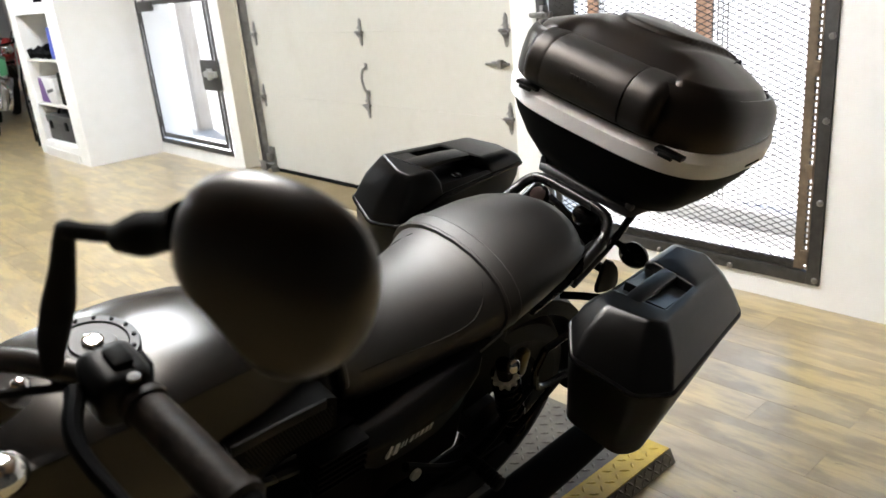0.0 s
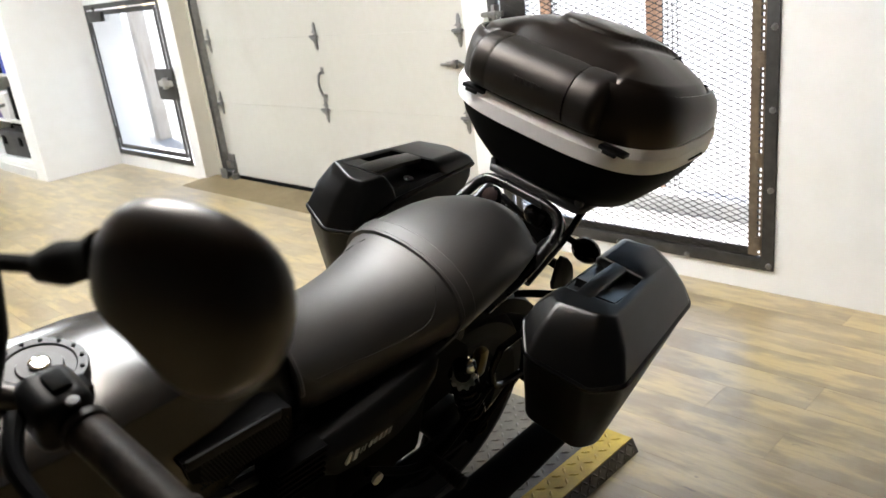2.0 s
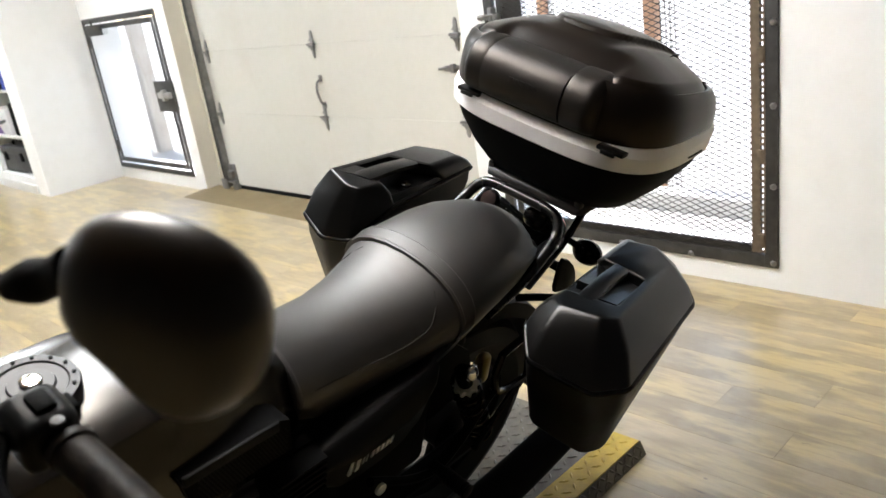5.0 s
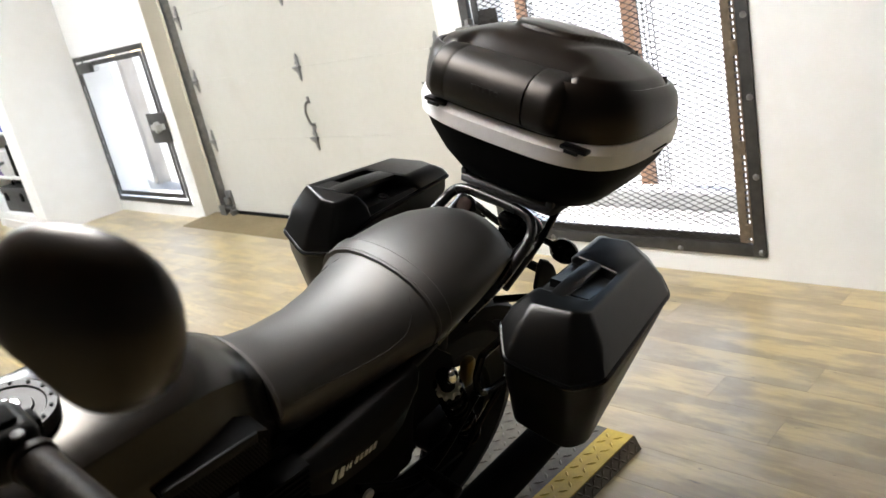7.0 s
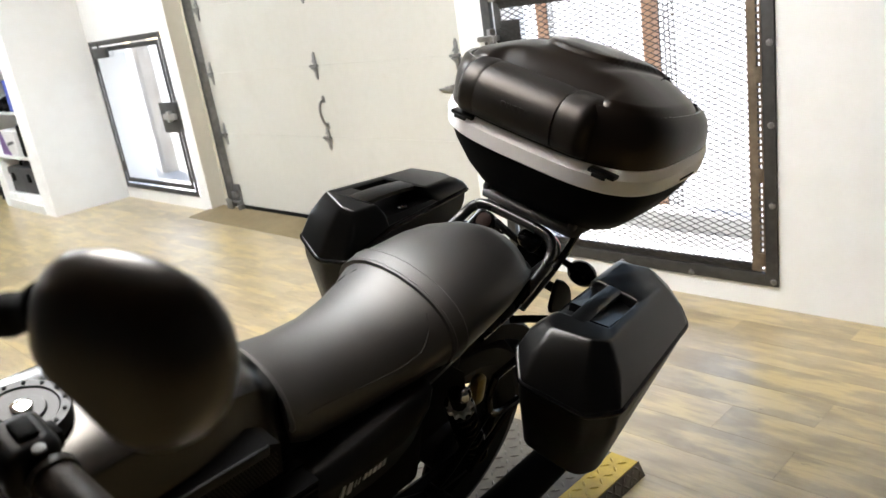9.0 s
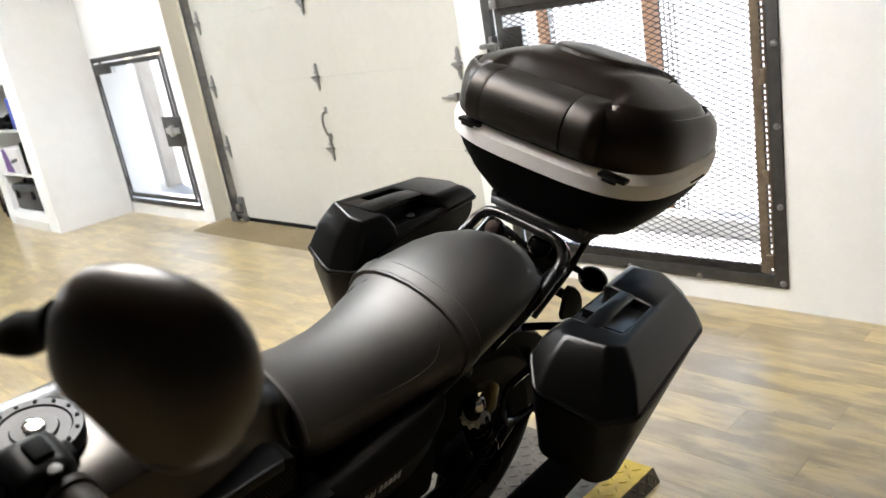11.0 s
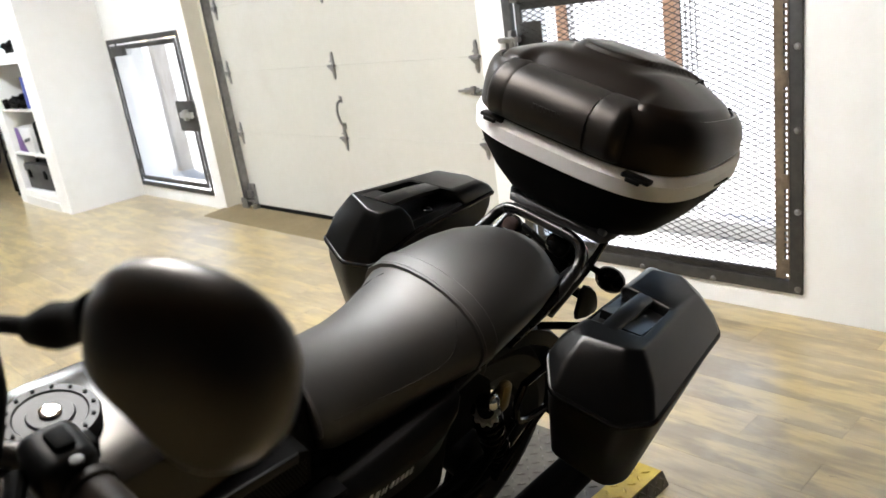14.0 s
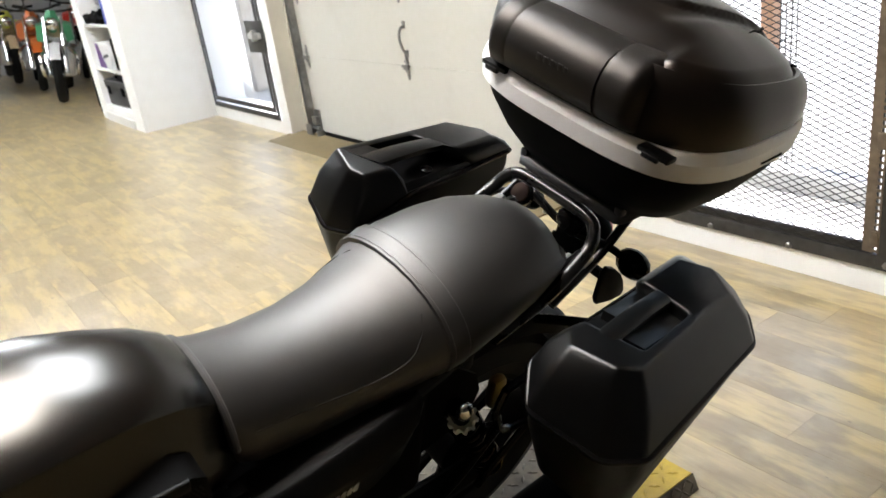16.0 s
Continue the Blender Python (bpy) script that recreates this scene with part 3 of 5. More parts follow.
# ---- ceiling lamps, unseen ----
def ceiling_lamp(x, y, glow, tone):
    lamp = thing("ceiling_lamp", pose(x, y, CEIL_Z), "lit " + tone + " white ceiling panel lamp, out of view", "lamp", "ceiling lamps")
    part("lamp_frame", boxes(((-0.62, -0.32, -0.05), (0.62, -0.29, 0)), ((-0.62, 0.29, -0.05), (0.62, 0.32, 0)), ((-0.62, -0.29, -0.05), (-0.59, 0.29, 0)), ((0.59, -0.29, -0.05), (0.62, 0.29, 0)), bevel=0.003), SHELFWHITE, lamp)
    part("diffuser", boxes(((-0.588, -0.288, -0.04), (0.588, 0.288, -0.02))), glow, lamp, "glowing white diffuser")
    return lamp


# All out of view; places and tones chosen to light room and bike.
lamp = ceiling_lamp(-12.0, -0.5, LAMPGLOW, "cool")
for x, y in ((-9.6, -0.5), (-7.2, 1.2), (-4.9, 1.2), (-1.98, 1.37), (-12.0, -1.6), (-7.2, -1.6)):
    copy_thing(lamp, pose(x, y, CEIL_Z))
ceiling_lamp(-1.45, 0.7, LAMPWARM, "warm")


# ---- lift platform under the motorcycle ----
def tread_lugs(bm, x0, x1, y0, y1, z, pitch=0.034):
    """Raised diamond-plate lugs, set crosswise in turn."""
    j, y = 0, y0 + pitch / 2
    while y < y1:
        i, x = 0, x0 + pitch / 2
        while x < x1:
            d = Vector((0.011, 0.011, 0)) if (i + j) % 2 else Vector((0.011, -0.011, 0))
            s = Vector((-d.y, d.x, 0)) * 0.34
            c = Vector((x, y, z))
            top = Vector((0, 0, 0.0030))
            q = [bm.verts.new(c - d), bm.verts.new(c + s), bm.verts.new(c + d), bm.verts.new(c - s), bm.verts.new(c - d * 0.5 + top), bm.verts.new(c + d * 0.5 + top)]
            for a, b, e in ((0, 1, 4), (0, 3, 4), (2, 1, 5), (2, 3, 5)):
                bm.faces.new((q[a], q[b], q[e]))
            bm.faces.new((q[4], q[5], q[1])), bm.faces.new((q[4], q[5], q[3]))
            x += pitch
            i += 1
        y += pitch
        j += 1
    return bm


def platform():
    p = thing("lift_platform", pose(0, 0, 0), "low steel tread-plate platform with a worn yellow edge", "platform")
    xa, xb, y0, y1, h = -1.62, -0.79, -1.0, 1.745, 0.045
    part("deck", loft(bmesh.new(), [[(xa, y, 0.001), (xa, y, h), (xb - 0.075, y, h), (xb - 0.075, y, 0.001)] for y in (y0, y1)]), TREAD, p)
    part("yellow_edge", loft(bmesh.new(), [[(xb - 0.0745, y, 0.001), (xb - 0.0745, y, h), (xb + 0.012, y, h), (xb + 0.012, y, 0.001)] for y in (y0, y1)]), YELLOW, p, "worn yellow painted edge strip")
    part("side_flange", loft(bmesh.new(), [[(xb + 0.0125, y, 0.001), (xb + 0.0125, y, h - 0.003), (xb + 0.030, y, 0.001)] for y in (y0, y1 + 0.006)]), TREAD, p, "bare worn tread-plate side")
    tagged(part("tread_pattern", tread_lugs(bmesh.new(), xa, xb - 0.08, 0.2, y1, h), TREAD, p), kind="stuff")
    tagged(part("tread_pattern", tread_lugs(bmesh.new(), xb - 0.07, xb + 0.012, 0.2, y1, h), YELLOW, p), kind="stuff")
    bm = tread_lugs(bmesh.new(), 0, 0.044, 0.2, y1, 0, 0.022)
    slope = math.atan2(h, 0.0175)
    bm.transform(Matrix.Translation((xb + 0.0130, 0, h - 0.0025)) @ Matrix.Rotation(slope, 4, "Y"))
    tagged(part("tread_pattern", bm, TREAD, p), kind="stuff")
    return p


platform()

# ---- the motorcycle: x to its left, y to its rear, z up, leaning on its stand ----
BIKE = Matrix.Translation((-1.072, 0.001, -0.0084)) @ Matrix.Rotation(radians(2.5), 4, "Z") @ Matrix.Rotation(radians(19.5), 4, "Y")
bike = thing("motorcycle", BIKE, "black roadster motorcycle with hard luggage, leaning on its stand", "motorcycle")
GROUND = 0.06     # where the tyres stand, along the bike's own axis


def wheel(y, r, w, name, hub_r):
    """Tyre with cast spokes and a rim."""
    c = Vector((0, y, GROUND + r))
    turn = Matrix.Translation(c) @ Matrix.Rotation(radians(90), 4, "Y")
    prof = [(r - 0.105, -w * 0.36), (r - 0.06, -w * 0.5), (r - 0.02, -w * 0.42), (r - 0.003, -w * 0.2), (r, 0), (r - 0.003, w * 0.2), (r - 0.02, w * 0.42), (r - 0.06, w * 0.5), (r - 0.105, w * 0.36), (r - 0.105, -w * 0.36)]
    n = 48
    rings = [[turn @ Vector((p * math.cos(a), p * math.sin(a), h)) for p, h in prof[:-1]] for a in (2 * math.pi * q / n for q in range(n))]
    bm = loft(bmesh.new(), rings + rings[:1], caps=False)
    bmesh.ops.remove_doubles(bm, verts=bm.verts[:], dist=1e-5)
    part("tyre", bm, TYRE, bike, "black road tyre")
    prof = [(r - 0.103, -w * 0.34), (r - 0.12, -w * 0.3), (r - 0.125, 0), (r - 0.12, w * 0.3), (r - 0.103, w * 0.34)]
    rings = [[turn @ Vector((p * math.cos(a), p * math.sin(a), h)) for p, h in prof] for a in (2 * math.pi * q / n for q in range(n))]
    bm = loft(bmesh.new(), rings + rings[:1], caps=False)
    lathe(bm, [(hub_r, -0.05), (hub_r, 0.05), (0.03, 0.06), (0.0, 0.061)], turn)
    for q in range(6):
        a = 2 * math.pi * q / 6
        for da in (-0.10, 0.10):
            rod(bm, turn @ Vector((hub_r * 0.8 * math.cos(a), hub_r * 0.8 * math.sin(a), 0)), turn @ Vector(((r - 0.118) * math.cos(a + da), (r - 0.118) * math.sin(a + da), 0)), 0.010, 6)
    part("rim", bm, ENGINE, bike, "black cast rim")
    part("brake_disc", lathe(bmesh.new(), [(0.075, -0.002), (0.13, -0.002), (0.13, 0.002), (0.075, 0.002)], turn @ Matrix.Translation((0, 0, -0.07)), 32), ALU, bike, "drilled steel brake disc")


wheel(1.20, 0.305, 0.13, "rear", 0.06)
wheel(-0.24, 0.315, 0.105, "front", 0.05)


def tank():
    bm = bmesh.new()
    # y, top, shoulder half-width, side half-width, depth of flank
    rows = [(0.10, 0.930, 0.060, 0.080, 0.10), (0.125, 0.952, 0.090, 0.112, 0.13), (0.17, 0.970, 0.108, 0.140, 0.16), (0.24, 0.984, 0.120, 0.158, 0.19), (0.32, 0.989, 0.126, 0.166, 0.205),
            (0.40, 0.990, 0.124, 0.166, 0.205), (0.48, 0.984, 0.116, 0.160, 0.19), (0.55, 0.970, 0.102, 0.150, 0.165), (0.610, 0.950, 0.092, 0.138, 0.14), (0.652, 0.925, 0.084, 0.124, 0.11), (0.672, 0.898, 0.072, 0.108, 0.08)]
    rings = []
    for y, top, a, w, d in rows:
        half = [(0.0, top), (a * 0.35, top - 0.0015), (a * 0.7, top - 0.008), (a * 0.93, top - 0.0175), (a * 0.99, top - 0.021), (a * 1.01, top - 0.0265), (a + (w - a) * 0.16, top - 0.048), (a + (w - a) * 0.55, top - 0.082), (w * 0.96, top - 0.115),
                (w * 0.97, top - 0.12 - (d - 0.10) * 0.5), (w * 0.86, top - 0.10 - d * 0.5 - (d - 0.1) * 0.5), (w * 0.4, top - 0.12 - d * 0.6)]
        rings.append([Vector((x, y, z)) for x, z in half] + [Vector((-x, y, z)) for x, z in half[:0:-1]])
    part("fuel_tank", loft(bm, rings), TANK, bike, "satin black steel fuel tank", 30)
    # filler cap
    m = Matrix.Translation((0, 0.312, 0.986))
    cap = part("filler_cap", lathe(bmesh.new(), [(0.060, -0.006), (0.060, 0.020), (0.058, 0.024), (0.046, 0.0245), (0.044, 0.022), (0.030, 0.022), (0.028, 0.026), (0.0, 0.027)], m, 40), CAPMETAL, bike, "dark satin metal filler cap with a ring of bolts")
    bm = bmesh.new()
    for q in range(14):
        a = 2 * math.pi * q / 14
        rod(bm, m @ Vector((0.052 * math.cos(a), 0.052 * math.sin(a), 0.023)), m @ Vector((0.052 * math.cos(a), 0.052 * math.sin(a), 0.0262)), 0.003, 6)
    part("cap_bolts", bm, ENGINE, cap)
    part("key_lock", lathe(bmesh.new(), [(0.014, 0.024), (0.014, 0.030), (0.009, 0.032), (0.0, 0.0305)], m, 20), CHROME, cap, "bright key lock")


tank()


def seat():
    bm = bmesh.new()
    # y, top, half width, skirt bottom
    rows = [(0.660, 0.897, 0.102, 0.80), (0.671, 0.910, 0.114, 0.780), (0.705, 0.898, 0.115, 0.762), (0.76, 0.887, 0.117, 0.758), (0.84, 0.884, 0.123, 0.760), (0.92, 0.894, 0.134, 0.770), (0.98, 0.911, 0.147, 0.785),
            (1.02, 0.930, 0.161, 0.795), (1.08, 0.946, 0.161, 0.806), (1.15, 0.953, 0.157, 0.822), (1.22, 0.951, 0.148, 0.835), (1.28, 0.940, 0.132, 0.845), (1.325, 0.921, 0.110, 0.85), (1.352, 0.895, 0.080, 0.855), (1.362, 0.875, 0.05, 0.86)]
    rings = []
    for y, top, w, low in rows:
        h = top - low
        half = [(0.0, top), (w * 0.3, top - 0.0035), (w * 0.55, top - 0.013), (w * 0.76, top - 0.029), (w * 0.90, top - 0.049), (w * 0.975, top - 0.3 * h - 0.028), (w, top - 0.56 * h - 0.006), (w * 0.99, top - 0.76 * h), (w * 0.945, top - 0.92 * h), (w * 0.84, low), (w * 0.5, low)]
        rings.append([Vector((x, y, z)) for x, z in half] + [Vector((-x, y, z)) for x, z in half[:0:-1]])
    s = part("seat", loft(bm, rings), SEAT, bike, "long black vinyl saddle with a cross strap", 50)

    def over(y, lift, lim, n=26):
        """Points over the seat, from side to side at y."""
        k = max(i for i in range(len(rows) - 1) if rows[i][0] <= y)
        t = (y - rows[k][0]) / (rows[k + 1][0] - rows[k][0])
        ring = [a.lerp(b, t) for a, b in zip(rings[k], rings[k + 1])]
        left = ring[:10]
        right = [ring[0]] + ring[:-10:-1]
        line = right[:0:-1] + left
        line = [Vector((p.x * (1 + lift / 0.16), p.y, p.z + lift)) for p in line if abs(p.x) <= lim or p.z > 0.0]
        return line

    # strap: two edges over the saddle
    bm = bmesh.new()
    a, b = over(1.012, 0.0065, 1), over(1.050, 0.0065, 1)
    a2, b2 = over(1.012, 0.0, 1), over(1.050, 0.0, 1)
    rows4 = [[p, q, r, t] for p, q, r, t in zip(a2, a, b, b2)]
    loft(bm, rows4)
    strap = part("strap", bm, SEAT, s, "black strap across the saddle", 50)
    for y in (1.0170, 1.0450):
        line = over(y, 0.0068, 1)
        bm = bmesh.new()
        for p, q in zip(line, line[1:]):
            k = max(1, round((q - p).length / 0.0042))
            for i in range(k):
                rod(bm, p.lerp(q, i / k), p.lerp(q, (i + 0.62) / k), 0.0006, 4)
        part("stitching", bm, STITCH, strap)
    # piping round the front lip
    lip = [p + Vector((0, -0.006, 0.0)) for p in over(0.671, 0.001, 1)[2:-2]]
    for k in (0, -1):
        lip[k] = Vector((lip[k].x * 0.86, lip[k].y + 0.012, lip[k].z - 0.006))
    bm = tube(bmesh.new(), lip, 0.0056, 8, 3)
    part("piping", bm, PIPING, s, "grey piping along the front lip")
    # side seam with its curve by the strap
    for sx in (1, -1):
        pts = []
        for y, z in ((0.70, 0.838), (0.76, 0.832), (0.82, 0.829), (0.88, 0.831), (0.925, 0.838), (0.958, 0.853), (0.982, 0.877), (0.998, 0.900)):
            line = [p for p in over(y, 0.0, 1) if p.x >= 0]
            for p, q in zip(line, line[1:]):
                if q.z <= z <= p.z:
                    pts.append(Vector((sx * (p.lerp(q, (p.z - z) / max(1e-6, p.z - q.z)).x + 0.0004), y, z)))
                    break
        bm = tube(bmesh.new(), pts, 0.0011, 6, 8)
        part("seam", bm, SEAM, s)


seat()


def side_cover(s):
    bm = bmesh.new()
    off = 0.0 if s > 0 else 0.035
    rows = [(0.650, 0.160, 0.752, 0.178, 0.737, 0.172, 0.705), (0.660, 0.166, 0.754, 0.187, 0.735, 0.181, 0.690), (0.70, 0.168, 0.757, 0.190, 0.731, 0.184, 0.664), (0.75, 0.169, 0.762, 0.191, 0.726, 0.184, 0.656),
            (0.80, 0.168, 0.768, 0.190, 0.722, 0.182, 0.652), (0.86, 0.166, 0.776, 0.188, 0.722, 0.179, 0.656), (0.91, 0.163, 0.782, 0.184, 0.736, 0.175, 0.678), (0.945, 0.156, 0.786, 0.175, 0.756, 0.166, 0.710), (0.965, 0.146, 0.786, 0.160, 0.772, 0.155, 0.745)]
    rings = []
    for y, xu, zu, xc, zc, xb, zb in rows:
        sec = [(0.10, zu - 0.004), (xu - 0.008, zu + 0.001), (xu, zu - 0.001), (xu + (xc - xu) * 0.5 + 0.002, (zu + zc) / 2), (xc - 0.002, zc + 0.006), (xc, zc), (xc - 0.001, zc - 0.007), (xb, (zb + zc) / 2), (xb - 0.004, zb), (0.10, zb)]
        rings.append([Vector((s * (x - off), y, z)) for x, z in sec])
    cover = part("side_cover", loft(bm, rings), COVER, bike, "satin black plastic side cover with silver lettering", 50)
    # lettering as plain bars
    bm = bmesh.new()
    spots = [(0.712, 0.009, 0.030), (0.727, 0.012, 0.030), (0.745, 0.004, 0.017), (0.753, 0.004, 0.017), (0.766, 0.008, 0.015), (0.7775, 0.008, 0.015), (0.789, 0.009, 0.015), (0.801, 0.008, 0.015), (0.8125, 0.008, 0.015)]
    for y, w, h in spots:
        z = 0.700 + (y - 0.716) * 0.02
        k = h * 0.22
        loft(bm, [[(s * x, y, z - h / 2), (s * x, y + w * 0.85, z - h / 2 + 0.001), (s * x, y + w * 0.85 + k, z + h / 2 + 0.001), (s * x, y + k, z + h / 2)] for x in (0.180 - off, 0.1875 - off)])
    part("lettering", bm, PLATEMARK, cover, "silver lettering bars")
    # grille panel under the tank
    panel = part("intake_cover", loft(bmesh.new(), [[(s * x, y, z) for y, z in ((0.412, 0.890), (0.575, 0.893), (0.600, 0.880), (0.606, 0.815), (0.47, 0.815), (0.425, 0.840))] for x in (0.12, 0.166 if s > 0 else 0.14)]), ENGINE, bike, "black intake cover with a mesh face")
    edge = s * (0.167 if s > 0 else 0.141)
    part("strip", boxes(((edge - 0.003, 0.416, 0.874), (edge + 0.004, 0.578, 0.893)), bevel=0.002), COVER, panel, "dull black trim strip")
    bm = bmesh.new()
    for q in range(9):
        for k in range(26):
            y, z = 0.44 + k * 0.006 + (q % 2) * 0.003, 0.820 + q * 0.006
            rod(bm, (edge - s * 0.001, y, z), (edge + s * 0.001, y, z), 0.0022, 5)
    tagged(part("mesh_face", bm, COVER, panel), kind="stuff")


for s in (1, -1):
    side_cover(s)


def engine():
    bm = boxes(((-0.13, 0.22, 0.30), (0.13, 0.62, 0.62)), ((-0.10, 0.60, 0.32), (0.10, 0.85, 0.60)), bevel=0.03)
    part("crankcase", bm, ENGINE, bike, "matt black engine block")
    for s in (1, -1):
        bm = bmesh.new()
        tilt = Matrix.Translation((s * 0.13, 0.38, 0.52)) @ Matrix.Rotation(radians(-38 * s), 4, "Y")
        for q in range(7):
            t = bmesh.new()
            box(t, (-0.075, -0.085, 0), (0.075, 0.085, 0.007), 0.002, 1)
            t.transform(tilt @ Matrix.Translation((s * 0.0, 0, 0)) @ Matrix.Rotation(radians(90 * s), 4, "Y") @ Matrix.Translation((0, 0, 0.01 + q * 0.017)))
            me = bpy.data.meshes.new("t")
            t.to_mesh(me), t.free()
            bm.from_mesh(me)
            bpy.data.meshes.remove(me)
        part("cylinder", bm, ENGINE, bike, "finned black cylinder")
        bm = bmesh.new()
        box(bm, (-0.07, -0.08, 0), (0.07, 0.08, 0.06), 0.02)
        bm.transform(tilt @ Matrix.Rotation(radians(90 * s), 4, "Y") @ Matrix.Translation((0, 0, 0.13)))
        part("rocker_cover", bm, ENGINE, bike, "black rocker cover")
        # plain finned block behind the cylinder, under the side cover
        comb = [(s * 0.13, 0.70)]
        for q in range(6):
            z = 0.70 + q * 0.014
            comb += [(s * 0.19, z), (s * 0.19, z + 0.006), (s * 0.15, z + 0.007), (s * 0.15, z + 0.0135)]
        comb += [(s * 0.13, 0.784)]
        bm = loft(bmesh.new(), [[(x, y, z) for x, z in comb] for y in (0.56, 0.66)])
        part("finned_block", bm, ENGINE, bike)
        # exhaust header, muffler
        bm = tube(bmesh.new(), [(s * 0.20, 0.30, 0.66), (s * 0.23, 0.20, 0.58), (s * 0.22, 0.24, 0.42), (s * 0.20, 0.40, 0.33), (s * 0.20, 0.70, 0.32)], 0.022, 12)
        part("exhaust_header", bm, GLOSS, bike)
        bm = tube(bmesh.new(), [(s * 0.205, 0.70, 0.32), (s * 0.225, 0.85, 0.33), (s * 0.25, 1.10, 0.365), (s * 0.26, 1.46, 0.415)], 0.045, 20, 6, [0.024, 0.042, 0.047, 0.047, 0.046, 0.04])
        part("muffler", bm, ENGINE, bike, "matt black muffler")
        # footpegs and hangers
        prof = [(0.013, 0.0), (0.013, 0.028)]
        for q in range(7):
            prof += [(0.013, 0.03 + q * 0.010), (0.017, 0.032 + q * 0.010), (0.017, 0.036 + q * 0.010), (0.013, 0.038 + q * 0.010)]
        bm = lathe(bmesh.new(), prof, Matrix.Translation((s * 0.17, 0.98, 0.50)) @ Matrix.Rotation(radians(90 * s), 4, "Y"), 12)
        part("footpeg", bm, RUBBER, bike, "black rubber passenger footpeg")
        bm = tube(bmesh.new(), [(s * 0.16, 0.80, 0.58), (s * 0.17, 0.93, 0.50), (s * 0.175, 1.02, 0.50), (s * 0.18, 1.14, 0.62)], 0.010, 8)
        part("peg_hanger", bm, ENGINE, bike)
        part("hanger_bolt", lathe(bmesh.new(), [(0.013, 0), (0.013, 0.006), (0.0, 0.008)], Matrix.Translation((s * 0.185, 0.80, 0.585)) @ Matrix.Rotation(radians(90 * s), 4, "Y"), 12), ALU, bike)
        # frame rails
        bm = tube(bmesh.new(), [(s * 0.06, 0.14, 0.90), (s * 0.10, 0.35, 0.76), (s * 0.13, 0.60, 0.72), (s * 0.135, 0.90, 0.76), (s * 0.12, 1.20, 0.83), (s * 0.10, 1.40, 0.85)], 0.016, 10)
        part("frame_rail", bm, FRAMEBLACK, bike)
        # swing arm
        bm = tube(bmesh.new(), [(s * 0.10, 0.78, 0.40), (s * 0.10, 1.0, 0.375), (s * 0.095, 1.22, GROUND + 0.305)], 0.028, 10)
        part("swing_arm", bm, ENGINE, bike)
    part("side_stand", tube(bmesh.new(), [(0.12, 0.55, 0.32), (0.20, 0.52, 0.22), (0.30, 0.50, 0.155)], 0.013, 8), FRAMEBLACK, bike, "black side stand, folded out")


engine()


# Added dark blocks; they close see-through gaps where only shade should show.
part("gap_filler", boxes(((-0.10, 0.76, 0.42), (0.10, 1.04, 0.83)), bevel=0.02), ENGINE, bike, "added matt black block that keeps the gap under the saddle dark")
part("shock_gap_filler", boxes(((-0.085, 1.02, 0.66), (0.085, 1.16, 0.84)), ((-0.06, 0.96, 0.36), (0.06, 1.02, 0.66)), bevel=0.02), ENGINE, bike, "added matt black blocks that keep the gap by the shock dark")


def shock(s):
    top, low = Vector((s * 0.172, 1.025, 0.735)), Vector((s * 0.150, 1.175, 0.44))
    d = (low - top).normalized()
    body = part("shock_absorber", rod(rod(bmesh.new(), top, top.lerp(low, 0.4), 0.017), top.lerp(low, 0.4), low, 0.011), ENGINE, bike, "black twin shock absorber")
    # coil spring
    n, turns = 110, 9
    a = d.orthogonal().normalized()
    b = d.cross(a)
    p0, p1 = top.lerp(low, 0.14), top.lerp(low, 0.93)
    pts = [p0.lerp(p1, q / n) + 0.027 * (math.cos(2 * math.pi * turns * q / n) * a + math.sin(2 * math.pi * turns * q / n) * b) for q in range(n + 1)]
    part("spring", tube(bmesh.new(), pts, 0.0048, 6, 1), GLOSS, body, "black coil spring")
    # castellated preload ring
    c = top.lerp(low, 0.17)
    star = [(0.0285 if q % 4 < 2 else 0.0235, 2 * math.pi * (q + 0.5) / 40) for q in range(40)]
    bm = loft(bmesh.new(), [[c + d * h + r * k * (math.cos(t) * a + math.sin(t) * b) for r, t in star] for h, k in ((-0.007, 0.93), (-0.005, 1), (0.008, 1))])
    part("preload_ring", bm, ALU, body, "bare alloy preload ring")
    part("mount_cap", ball(bmesh.new(), top + Vector((s * 0.024, -0.002, 0.012)), 0.0165, (0.8, 0.9, 1.15)), CHROME, body, "bright domed mounting nut")


for s in (1, -1):
    shock(s)
# Added black plate in place of the shade beside the shock.
gap_outline = [(1.03, 0.72), (1.10, 0.715), (1.150, 0.67), (1.165, 0.62), (1.14, 0.55), (1.03, 0.53)]
part("gap_plate", loft(bmesh.new(), [[(x, y, z) for y, z in gap_outline] for x in (0.088, 0.096)]), ENGINE, bike)
part("brake_caliper", boxes(((0.082, 1.195, 0.545), (0.110, 1.232, 0.625)), bevel=0.012), BRASS, bike, "dull gold brake caliper")


